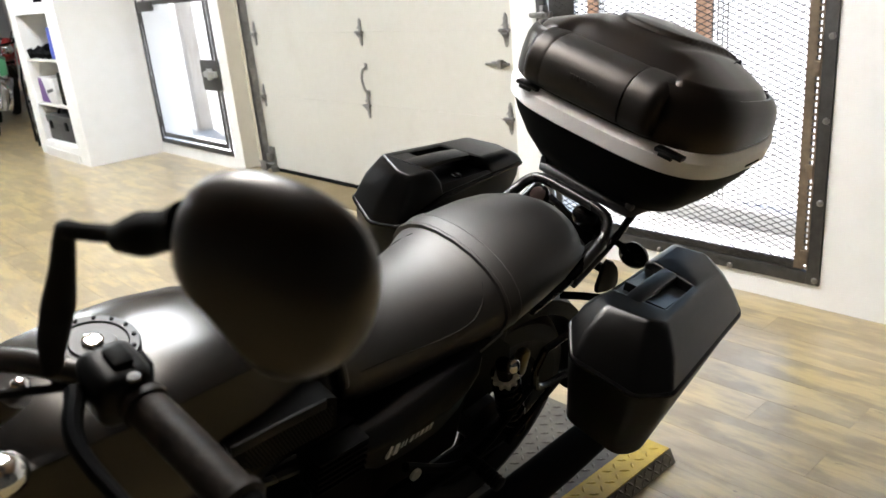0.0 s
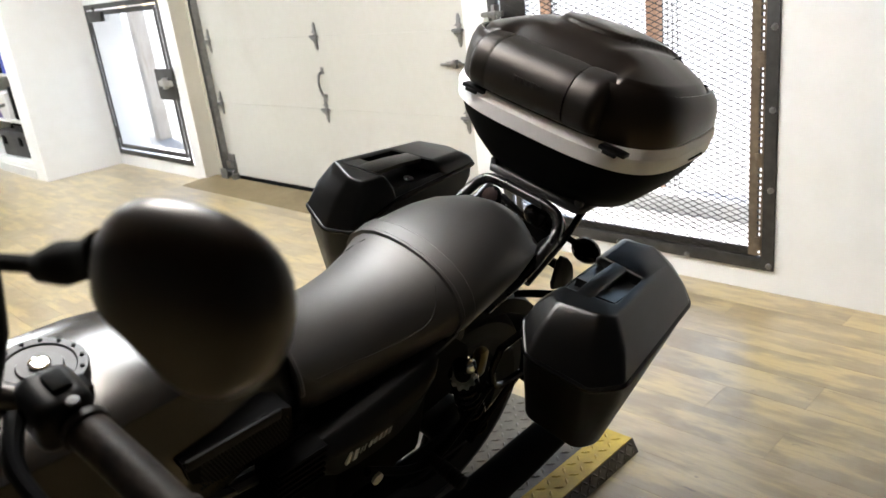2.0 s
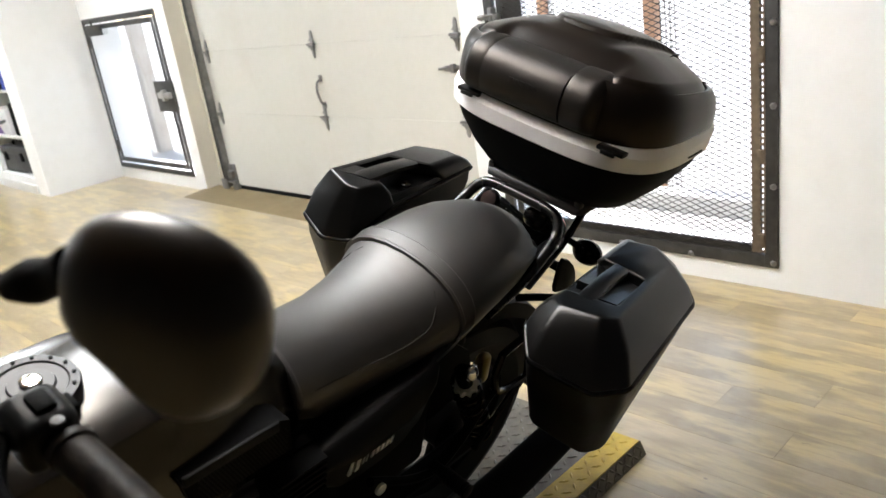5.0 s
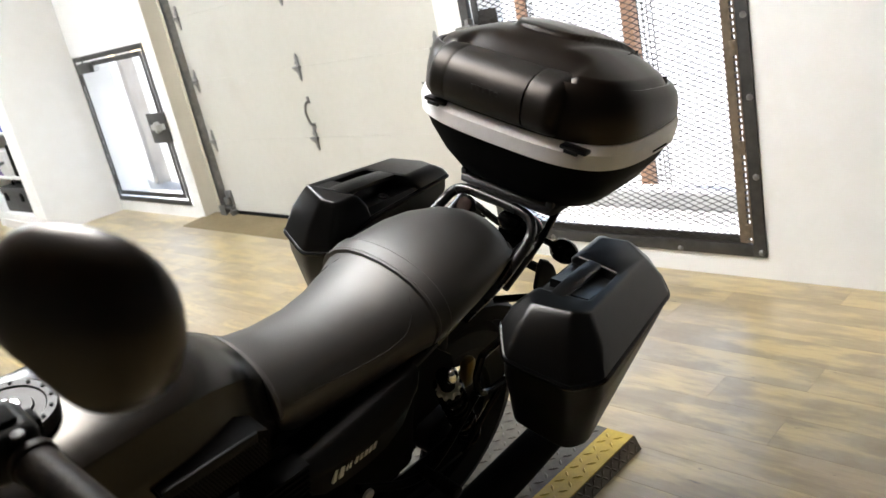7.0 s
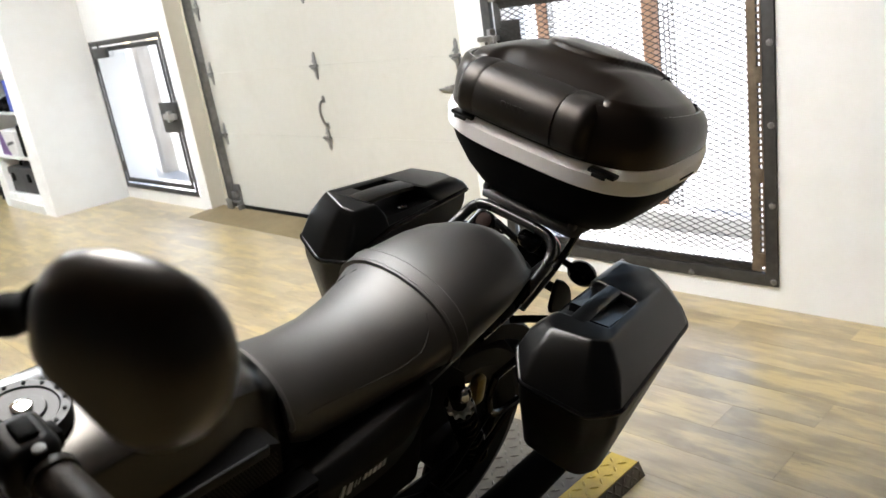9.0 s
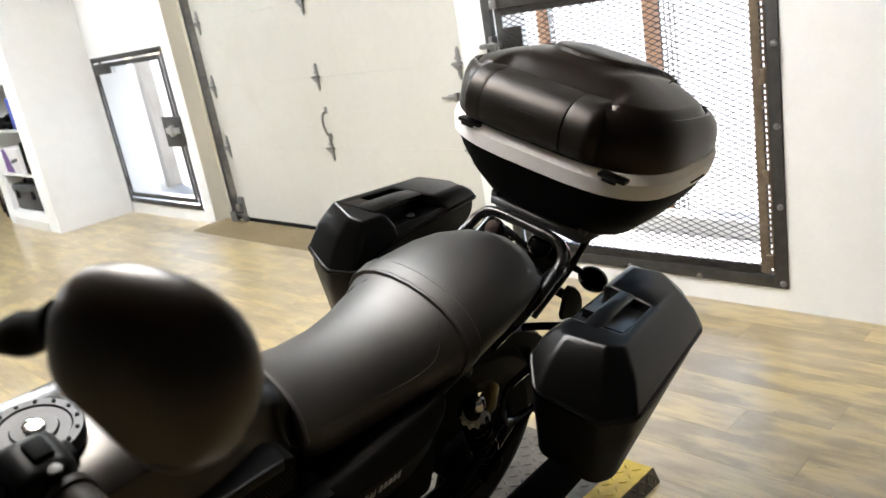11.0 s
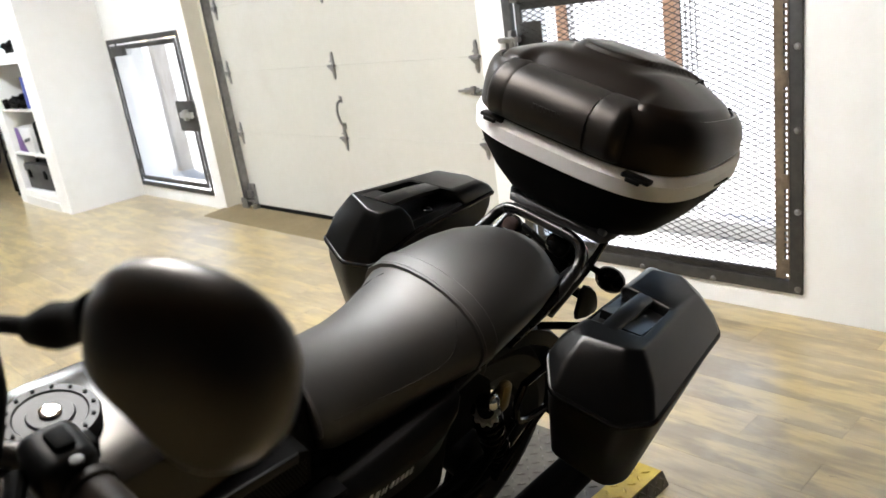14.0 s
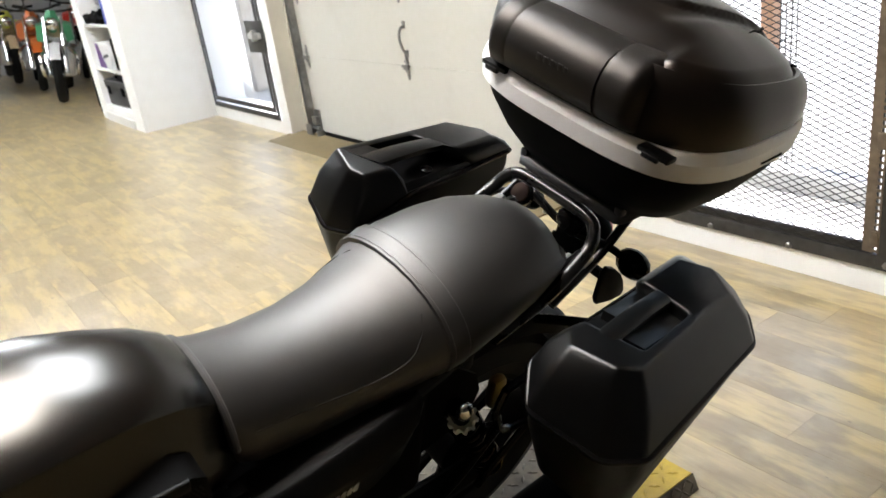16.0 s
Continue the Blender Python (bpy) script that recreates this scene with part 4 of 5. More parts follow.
def rear_end():
    # mudguard behind and under the seat
    bm = bmesh.new()
    rings = []
    for q in range(13):
        a = radians(118 - q * 10.5)
        y, z = 1.20 + 0.355 * math.cos(a), GROUND + 0.305 + 0.355 * math.sin(a)
        n = Vector((0, math.cos(a), math.sin(a)))
        rings.append([Vector((x, y, z)) + n * k for x, k in ((-0.078, -0.03), (-0.07, 0.004), (-0.03, 0.012), (0.03, 0.012), (0.07, 0.004), (0.078, -0.03), (0.07, -0.034), (-0.07, -0.034))])
    part("mudguard", loft(bm, rings), ENGINE, bike, "black rear mudguard")
    part("tail_hump", loft(bmesh.new(), [oval(a, y0, y1, z, 24, 2.6) for a, y0, y1, z in ((0.045, 1.29, 1.44, 0.745), (0.05, 1.28, 1.45, 0.77), (0.046, 1.29, 1.44, 0.795), (0.032, 1.31, 1.42, 0.806))]), GLOSS, bike, "black tail cowl")
    tail = part("tail_lamp", ball(bmesh.new(), (0.0, 1.53, 0.80), 0.045, (1.3, 0.8, 1)), ENGINE, bike, "rear lamp in a dark housing")
    part("lens", ball(bmesh.new(), (0.0, 1.548, 0.80), 0.036, (1.3, 0.8, 1)), RED, tail, "red lens")
    for s in (1, -1):
        # luggage rack hoop: up behind the seat and over
        bm = tube(bmesh.new(), [(s * 0.135, 1.13, 0.80), (s * 0.135, 1.25, 0.835), (s * 0.128, 1.350, 0.884), (s * 0.114, 1.382, 0.914), (s * 0.082, 1.392, 0.929), (0, 1.394, 0.931)], 0.0125, 14, 8)
        part("rack_hoop", bm, FRAMEBLACK, bike, "gloss black rack tube")
        bm = tube(bmesh.new(), [(s * 0.13, 1.28, 0.80), (s * 0.125, 1.40, 0.86), (s * 0.118, 1.50, 0.935)], 0.009, 10, 6)
        part("rack_stay", bm, FRAMEBLACK, bike)
        # pannier carrier
        bm = tube(bmesh.new(), [(s * 0.13, 1.24, 0.79), (s * 0.17, 1.27, 0.80), (s * 0.215, 1.32, 0.80)], 0.009, 8)
        tube(bm, [(s * 0.21, 1.10, 0.76), (s * 0.215, 1.30, 0.79), (s * 0.215, 1.50, 0.78), (s * 0.21, 1.52, 0.66), (s * 0.21, 1.16, 0.64), (s * 0.21, 1.09, 0.70), (s * 0.21, 1.10, 0.76)], 0.008, 8)
        tube(bm, [(s * 0.185, 1.10, 0.475), (s * 0.195, 1.16, 0.56), (s * 0.21, 1.205, 0.642)], 0.008, 8)
        part("pannier_carrier", bm, GLOSS, bike, "black tubular pannier carrier")
        # indicator on its stalk
        stalk = part("indicator", tube(bmesh.new(), [(s * 0.07, 1.46, 0.838), (s * 0.10, 1.475, 0.830), (s * 0.126, 1.487, 0.819)], 0.008, 8), ENGINE, bike, "black indicator lamp on a short stalk")
        part("housing", ball(bmesh.new(), (s * 0.144, 1.496, 0.810), 0.034, (1.15, 0.75, 0.92)), GLOSS, stalk)
        part("lens", ball(bmesh.new(), (s * 0.144, 1.511, 0.811), 0.020, (1.0, 0.6, 0.9)), SMOKE, stalk)
        part("grab_clip", boxes(((s * 0.12 - 0.008, 1.36, 0.84), (s * 0.12 + 0.008, 1.385, 0.865)), bevel=0.003), ALU, bike)
    # rounded number plate holder: two cheeks and a cross bar
    bm = boxes(((-0.07, 1.535, 0.690), (0.07, 1.550, 0.712)), bevel=0.003)
    for x in (-0.074, 0.074):
        cheek = [(1.506, 0.735), (1.518, 0.747), (1.545, 0.733), (1.575, 0.705), (1.592, 0.678), (1.603, 0.648), (1.598, 0.634), (1.560, 0.636), (1.512, 0.650), (1.503, 0.668)]
        loft(bm, [[(x + d, 1.553 + (y - 1.553) * k, 0.69 + (z - 0.69) * k) for y, z in cheek] for d, k in ((-0.006, 0.95), (-0.004, 1.0), (0.004, 1.0), (0.006, 0.95))])
    part("number_plate_holder", bm, ENGINE, bike, "black rounded number plate holder")
    # lock, reflector and wiring between seat and rack
    bm = tube(bmesh.new(), [(-0.075, 1.43, 0.875), (-0.04, 1.425, 0.868), (0.0, 1.42, 0.862), (0.04, 1.44, 0.84), (0.05, 1.46, 0.80)], 0.008, 8)
    tube(bm, [(-0.118, 1.37, 0.825), (-0.098, 1.405, 0.850), (-0.078, 1.425, 0.876)], 0.007, 8)
    tube(bm, [(-0.05, 1.43, 0.872), (-0.03, 1.415, 0.880), (0.0, 1.41, 0.872), (0.03, 1.425, 0.86)], 0.004, 6)
    part("wiring_loom", bm, RUBBER, bike)
    bm = boxes(((-0.004, 1.425, 0.80), (0.066, 1.47, 0.848)), ((0.03, 1.43, 0.775), (0.085, 1.465, 0.83)), bevel=0.006)
    part("lamp_bracket", bm, ENGINE, bike, "black lamp bracket")
    part("tail_cap", ball(bmesh.new(), (0.042, 1.432, 0.768), 0.021, (0.85, 0.8, 1.5)), PALEBLUE, bike, "pale plastic cap under the rack")
    can = part("relay_can", ball(rod(bmesh.new(), (0.034, 1.405, 0.888), (0.066, 1.445, 0.858), 0.024, 22), (0.034, 1.405, 0.888), 0.024, (1.0, 0.8, 1.0)), GLOSS, bike, "round black relay can")
    part("rim", lathe(bmesh.new(), [(0.0243, -0.004), (0.0262, -0.002), (0.0262, 0.002), (0.0243, 0.004)], Matrix.Translation((0.046, 1.42, 0.877)) @ Vector((0.032, 0.040, -0.030)).to_track_quat("Z", "Y").to_matrix().to_4x4(), 22), ENGINE, can)
    disc = part("side_reflector", lathe(bmesh.new(), [(0.026, -0.008), (0.027, 0.002), (0.022, 0.008), (0.0, 0.010)], Matrix.Translation((-0.098, 1.417, 0.868)) @ Matrix.Rotation(radians(55), 4, "X"), 22), GLOSS, bike, "round reflector in a dark ring")
    part("lens", lathe(bmesh.new(), [(0.021, 0.0085), (0.019, 0.0115), (0.0, 0.0135)], Matrix.Translation((-0.098, 1.417, 0.868)) @ Matrix.Rotation(radians(55), 4, "X"), 20), SMOKE, disc, "dark amber lens")
    for x, y, z in ((-0.078, 1.476, 0.811), (-0.055, 1.43, 0.862)):
        part("clip_bolt", rod(bmesh.new(), (x, y, z), (x + 0.004, y - 0.006, z + 0.006), 0.0045, 10), ALU, bike)


rear_end()


def top_case():
    DX, DZ = 0.017, 0.008

    def hoop(a, yf, yr, z, lean=0.0, e=3.4, er=2.7):
        return [Vector((p.x + DX, p.y, p.z + DZ - lean * (p.y - 1.45))) for p in oval(a, yf, yr, z, 72, e, er)]

    T = [(0.150, 1.43, 1.66, 0.947), (0.188, 1.405, 1.70, 0.957), (0.226, 1.375, 1.74, 1.000), (0.258, 1.35, 1.765, 1.052), (0.270, 1.338, 1.775, 1.084)]
    base = part("top_case", loft(bmesh.new(), [hoop(*r) for r in T]), RUBBER, bike, "black hard top case with a silver band and backrest")
    band = [(0.272, 1.336, 1.777, 1.085), (0.278, 1.330, 1.783, 1.090), (0.2805, 1.3265, 1.7865, 1.122), (0.2795, 1.3275, 1.7855, 1.1245), (0.275, 1.332, 1.781, 1.1405), (0.272, 1.335, 1.778, 1.142)]
    part("band", loft(bmesh.new(), [hoop(*r) for r in band]), SILVER, base, "silver plastic band", 20)

    def lip_z(y):
        """Height of the lid's upper edge, falling to the rear."""
        return 1.262 - 0.150 * (min(max(y, 1.375), 1.74) - 1.375)

    # lid wall: bulges, then draws in to its lip
    rows = [(0.270, 1.335, 1.772, 0.0), (0.273, 1.334, 1.773, 0.12), (0.272, 1.337, 1.768, 0.45), (0.267, 1.342, 1.757, 0.74), (0.259, 1.349, 1.745, 0.92), (0.251, 1.356, 1.735, 1.0), (0.246, 1.361, 1.729, 0.985), (0.244, 1.363, 1.727, 0.90)]
    rings = []
    for a, yf, yr, t in rows:
        rings.append([Vector((p.x + DX, p.y, 1.142 + (lip_z(p.y) - 1.142) * t)) for p in oval(a, yf, yr, 0, 96, 3.4, 2.9)])
    lid_ob = part("lid", loft(bmesh.new(), rings), LID, base, "satin black domed lid", 40)

    # top shell: a broad forward slope with a raised shield-shaped plateau to the rear
    def ease(t):
        t = min(max(t, 0.0), 1.0)
        return t * t * (3 - 2 * t)

    def shell_z(x, y, k):
        z = lip_z(y) - 0.004 + (1.303 - lip_z(y)) * (1 - k ** 2.3) + 0.009 * ease((1 - k) / 0.05)
        front = 1.486 + 2.5 * x * x + 15.0 * max(0.0, abs(x) - 0.06) ** 2
        rise = 0.0068 * ease((y - front) / 0.010) * (1 - ease((k - 0.74) / 0.2))
        valley = 0.003 * math.exp(-((y - front + 0.03) / 0.03) ** 2) * ease((1 - k) / 0.3)
        z -= 0.015 * ease((1.465 - y) / 0.08) * (1 - ease((abs(x) - 0.125) / 0.035))
        return z + rise - valley - 0.10 * max(0.0, y - 1.52) * (1 - k) ** 0.5
    def rho(x, y):
        e = 3.4 if y < 1.545 else 2.9
        return ((abs(x) / 0.242) ** e + (abs(y - 1.545) / 0.18) ** e) ** (1 / e)
    rings = []
    for q in range(40):
        k = 1 - q / 40
        rings.append([Vector((p.x * k + DX, 1.543 + (p.y - 1.543) * k, shell_z(p.x * k, 1.543 + (p.y - 1.543) * k, k))) for p in oval(0.242, 1.365, 1.725, 0, 144, 3.4, 2.9)])
    part("lid_dome", loft(bmesh.new(), rings), LID, lid_ob, "", 60)
    for sx in (1, -1):
        # dark solid strips for the shade in the plateau's rear slot and the lip's hinge notch
        pts = [Vector((DX + sx * x, y, shell_z(x, y, rho(x, y)) + 0.0012)) for x, y in ((0.140, 1.660), (0.148, 1.633), (0.155, 1.605), (0.161, 1.578))]
        part("slot_shade", tube(bmesh.new(), pts, 0.002, 6, 4, [0.0032, 0.0028, 0.002, 0.0008]), RUBBER, lid_ob)
        part("notch_shade", boxes(((DX + sx * 0.206 - 0.004, 1.679, 1.190), (DX + sx * 0.206 + 0.006, 1.684, 1.2185)), bevel=0.0015), RUBBER, lid_ob)

    # backrest cushion in three pieces
    def cushion(x0, x1, grow, ends):
        rings = []
        n = 12
        for q in range(n + 1):
            t = q / n
            x = x0 + (x1 - x0) * t
            k = 1 - 0.16 * ends[0] * max(0, 1 - t / 0.35) ** 2.2 - 0.16 * ends[1] * max(0, 1 - (1 - t) / 0.35) ** 2.2
            k -= 0.022 * (abs(2 * t - 1) ** 8)
            sec = [(1.36, 1.146), (1.334, 1.146), (1.322 - grow, 1.155), (1.314 - grow, 1.177), (1.314 - grow, 1.204), (1.322 - grow, 1.226), (1.336 - grow, 1.243), (1.358 - grow, 1.2545), (1.384, 1.2600), (1.408, 1.2580), (1.425, 1.250)]
            rings.append([Vector((x + DX - 0.006, 1.40 + (y - 1.40) * k, 1.18 + (z - 1.18) * (k if z > 1.18 else 1) + DZ)) for y, z in sec])
        return loft(bmesh.new(), rings)
    rest = part("backrest", cushion(-0.116, 0.083, 0.004, (0, 0)), PAD, base, "padded black backrest", 50)
    part("side_cushion", cushion(-0.170, -0.1172, 0.0, (1, 0)), PAD, rest, "", 50)
    part("side_cushion", cushion(0.0842, 0.158, 0.0, (0, 1)), PAD, rest, "", 50)
    bm = bmesh.new()
    for x, w, h in ((-0.010, 0.012, 0.020), (0.006, 0.010, 0.018), (0.020, 0.014, 0.018), (0.038, 0.010, 0.020), (0.051, 0.008, 0.015)):
        box(bm, (x - 0.02, 1.3090, 1.214 - h * 0.3), (x - 0.02 + w, 1.3118, 1.214 + h * 0.3), 0.0012, 2)
    part("emblem", bm, PAD, rest, "embossed emblem bars")
    # latches
    for s, lx in ((1, 0.200), (-1, -0.158)):
        bm = boxes(((DX + lx - 0.030, 1.3275, 1.1415), (DX + lx + 0.030, 1.350, 1.1500)), ((DX + lx - 0.019, 1.3255, 1.1355), (DX + lx + 0.012, 1.333, 1.1445)), bevel=0.0018)
        part("latch", bm, CASE, base, "black lid latch")
    # mounting plate on the rack
    ring = [(-0.122, 1.400), (0.122, 1.400), (0.132, 1.412), (0.138, 1.60), (0.10, 1.66), (-0.10, 1.66), (-0.138, 1.60), (-0.132, 1.412)]
    bm = loft(bmesh.new(), [[(DX + x * k, 1.53 + (y - 1.53) * k, z) for x, y in ring] for z, k in ((0.939, 0.98), (0.941, 1.0), (0.952, 1.0), (0.959, 0.965), (0.960, 0.90), (0.968, 0.88))])
    plate = part("mounting_plate", bm, PLATE, base, "black mounting plate", 50)
    for s in (1, -1):
        part("lug", box(bmesh.new(), (DX + s * 0.120 - 0.009, 1.404, 0.955), (DX + s * 0.120 + 0.009, 1.422, 0.972), 0.004), PLATE, plate)
    bm = bmesh.new()
    for q in range(8):
        box(bm, (DX + 0.2765, 1.53 + q * 0.008, 1.106), (DX + 0.2806, 1.535 + q * 0.008, 1.110))
    part("lettering", bm, ENGINE, base)


top_case()


def rounded(pts, r, n=4):
    """A polygon with its corners turned into short arcs."""
    out = []
    m = len(pts)
    for i, p in enumerate(pts):
        a, b = pts[i - 1] - p, pts[(i + 1) % m] - p
        a = p + a.normalized() * min(r, a.length * 0.42)
        b = p + b.normalized() * min(r, b.length * 0.42)
        for k in range(n + 1):
            t = k / n
            out.append(a.lerp(p, t).lerp(p.lerp(b, t), t))
    return out


def shrunk(ring, d, dz):
    """The ring drawn in by d in plan and moved by dz in height."""
    m = len(ring)
    area = sum(ring[i - 1].x * ring[i].y - ring[i].x * ring[i - 1].y for i in range(m))
    turn = 1 if area > 0 else -1
    out = []
    for i, p in enumerate(ring):
        t = ring[(i + 1) % m] - ring[i - 1]
        nrm = Vector((-t.y, t.x, 0)).normalized() * turn
        out.append(p + nrm * d + Vector((0, 0, dz)))
    return out


def pannier(s, low, seam, top, drop, well, grip, hole, fill=0.0, ramps=False):
    """low, seam, top: seven plan corners each: inner, inner front, outer front, outer, outer rear, rear, inner rear.
    well: its ends along the lid; grip, hole: their spans across it."""
    def flip(pts):
        return [Vector((s * x, y, z)) for x, y, z in pts]

    low, seam, top = flip(low), flip(seam), flip(top)
    rs, rl = rounded(seam, 0.016), rounded(low, 0.020)
    mid = [a.lerp(b, 0.72) for a, b in zip(rl, rs)]
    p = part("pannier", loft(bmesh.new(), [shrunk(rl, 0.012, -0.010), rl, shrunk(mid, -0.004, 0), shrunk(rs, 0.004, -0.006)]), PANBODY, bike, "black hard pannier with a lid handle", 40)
    lip = [shrunk(rs, 0.004, -0.0058), shrunk(rs, -0.004, -0.0045), shrunk(rs, -0.0055, 0.0), shrunk(rs, -0.004, 0.0035), shrunk(rs, 0.003, 0.0055)]
    part("seam_lip", loft(bmesh.new(), lip), GLOSS, p, "", 60)
    # lid up to the floor of the wells
    rim = [a.lerp(b, 1 - drop / max(b.z - a.z, drop * 1.15)) for a, b in zip(seam, top)]
    base = shrunk(rounded(rim, 0.013), 0.004, 0)
    start = shrunk(rs, 0.005, 0.0050)
    bulge = [a.lerp(b, 0.5) for a, b in zip(start, base)]
    lid = part("lid", loft(bmesh.new(), [start, bulge, base]), CASE, p, "black faceted lid", 40)

    def spot(src, v, u):
        return src[0].lerp(src[6], v).lerp(src[3].lerp(src[4], v), u)

    def crown(name, pick, r, label=""):
        lo, hi = rounded([q + Vector((0, 0, 0.0057)) for q in pick(seam)], r), rounded(pick(top), r)
        rings = [shrunk(lo, 0.001, 0), shrunk([a.lerp(b, 0.52) for a, b in zip(lo, hi)], -0.007, 0), [a.lerp(b, 0.90) for a, b in zip(lo, hi)], shrunk(hi, 0.0016, -0.0026), shrunk(hi, 0.0045, -0.0006), shrunk(hi, 0.0085, 0.0)]
        bm = loft(bmesh.new(), rings, caps=False)
        bm.verts.ensure_lookup_table()
        last = bm.verts[len(bm.verts) - len(hi):]
        bm.faces.new(last[50:55] + last[0:25]), bm.faces.new(last[25:50]), bm.faces.new((last[24], last[25], last[49], last[50]))
        return part(name, bm, CASE, lid, label, 50)

    v0, v1 = well
    crown("lid_top", lambda c: [spot(c, v0, 0.0), c[0].lerp(c[1], 0.5) if v0 < 0.03 else c[0], c[1], c[2], c[3], c[4], c[5], c[6], spot(c, v1, 0.0), spot(c, v1 - 0.02, hole[1]), spot(c, v0 + 0.02, hole[1])], 0.009)
    if fill:
        pts = [spot(top, 0.0, hole[0] - 0.05), spot(top, 0.0, hole[1] + 0.02), spot(top, fill, hole[1] + 0.02), spot(top, fill, hole[0] - 0.05)]
        part("lid_infill", loft(bmesh.new(), [[q - Vector((0, 0, 0.03)) for q in pts], [q - Vector((0, 0, 0.0012)) for q in pts]]), CASE, lid)
    # sloping floors of the finger wells
    for ua, ub, va, vb in ((0.03, grip[0] + 0.04, v0 + 0.14, v1 - 0.005), (hole[0] - 0.02, hole[1] - 0.015, v0 + 0.03, v1 - 0.02)) if ramps else ():
        foot = [spot(top, v, u) for v, u in ((va, ua), (va, ub), (vb, ub), (vb, ua))]
        deep = [Vector((0, 0, -k)) for k in (0.002, 0.002, 0.021, 0.021)]
        part("well_floor", loft(bmesh.new(), [[q - Vector((0, 0, 0.03)) for q in foot], [q + d for q, d in zip(foot, deep)]]), CASE, lid)
    # arched carrying handle over the well
    a, b = grip
    rings = []
    for k in range(9):
        t = k / 8
        v = v0 - 0.05 + (v1 - v0 + 0.10) * t
        up = Vector((0, 0, 0.0045 * math.sin(math.pi * t) - 0.001))
        o, i = spot(top, v, b) + up, spot(top, v, a) + up
        d = Vector((0, 0, -0.014))
        w = (o - i) * 0.14
        rings.append([i + d, i + d * 0.25, i + w, o - w, o + d * 0.25, o + d])
    part("handle", loft(bmesh.new(), rings), CASE, lid, "black carrying handle", 40)
    # lock in the inner well
    c = spot(rim, (v0 + v1) / 2, 0.16)
    part("lock_boss", lathe(bmesh.new(), [(0.013, -0.006), (0.013, 0.003), (0.010, 0.005), (0.0, 0.0055)], Matrix.Translation(c), 18), GLOSS, lid)
    part("lock", lathe(bmesh.new(), [(0.0062, 0.005), (0.0062, 0.007), (0.0, 0.0075)], Matrix.Translation(c), 14), CHROME, lid, "bright key lock")


pannier(1, [(0.255, 1.18, 0.64), (0.285, 1.125, 0.62), (0.405, 1.148, 0.60), (0.430, 1.19, 0.605), (0.415, 1.43, 0.78), (0.365, 1.50, 0.80), (0.25, 1.49, 0.79)],
        [(0.245, 1.10, 0.860), (0.298, 1.045, 0.832), (0.424, 1.075, 0.818), (0.472, 1.11, 0.842), (0.422, 1.475, 0.830), (0.37, 1.53, 0.835), (0.22, 1.53, 0.86)],
        [(0.264, 1.150, 0.912), (0.293, 1.119, 0.921), (0.380, 1.126, 0.938), (0.402, 1.160, 0.932), (0.356, 1.475, 0.896), (0.300, 1.496, 0.908), (0.240, 1.472, 0.903)],
        0.024, (0.14, 0.64), (0.22, 0.50), (0.50, 0.80), ramps=True)
pannier(-1, [(0.24, 1.20, 0.62), (0.25, 1.14, 0.61), (0.32, 1.13, 0.60), (0.39, 1.16, 0.61), (0.40, 1.45, 0.72), (0.35, 1.50, 0.74), (0.25, 1.50, 0.74)],
        [(0.236, 1.232, 0.848), (0.240, 1.103, 0.801), (0.321, 1.090, 0.774), (0.410, 1.107, 0.795), (0.42, 1.47, 0.79), (0.36, 1.535, 0.80), (0.245, 1.53, 0.862)],
        [(0.258, 1.205, 0.912), (0.262, 1.142, 0.912), (0.296, 1.128, 0.914), (0.370, 1.144, 0.920), (0.372, 1.44, 0.898), (0.31, 1.497, 0.893), (0.262, 1.487, 0.900)],
        0.040, (0.02, 0.60), (0.24, 0.62), (0.62, 0.82), 0.20)


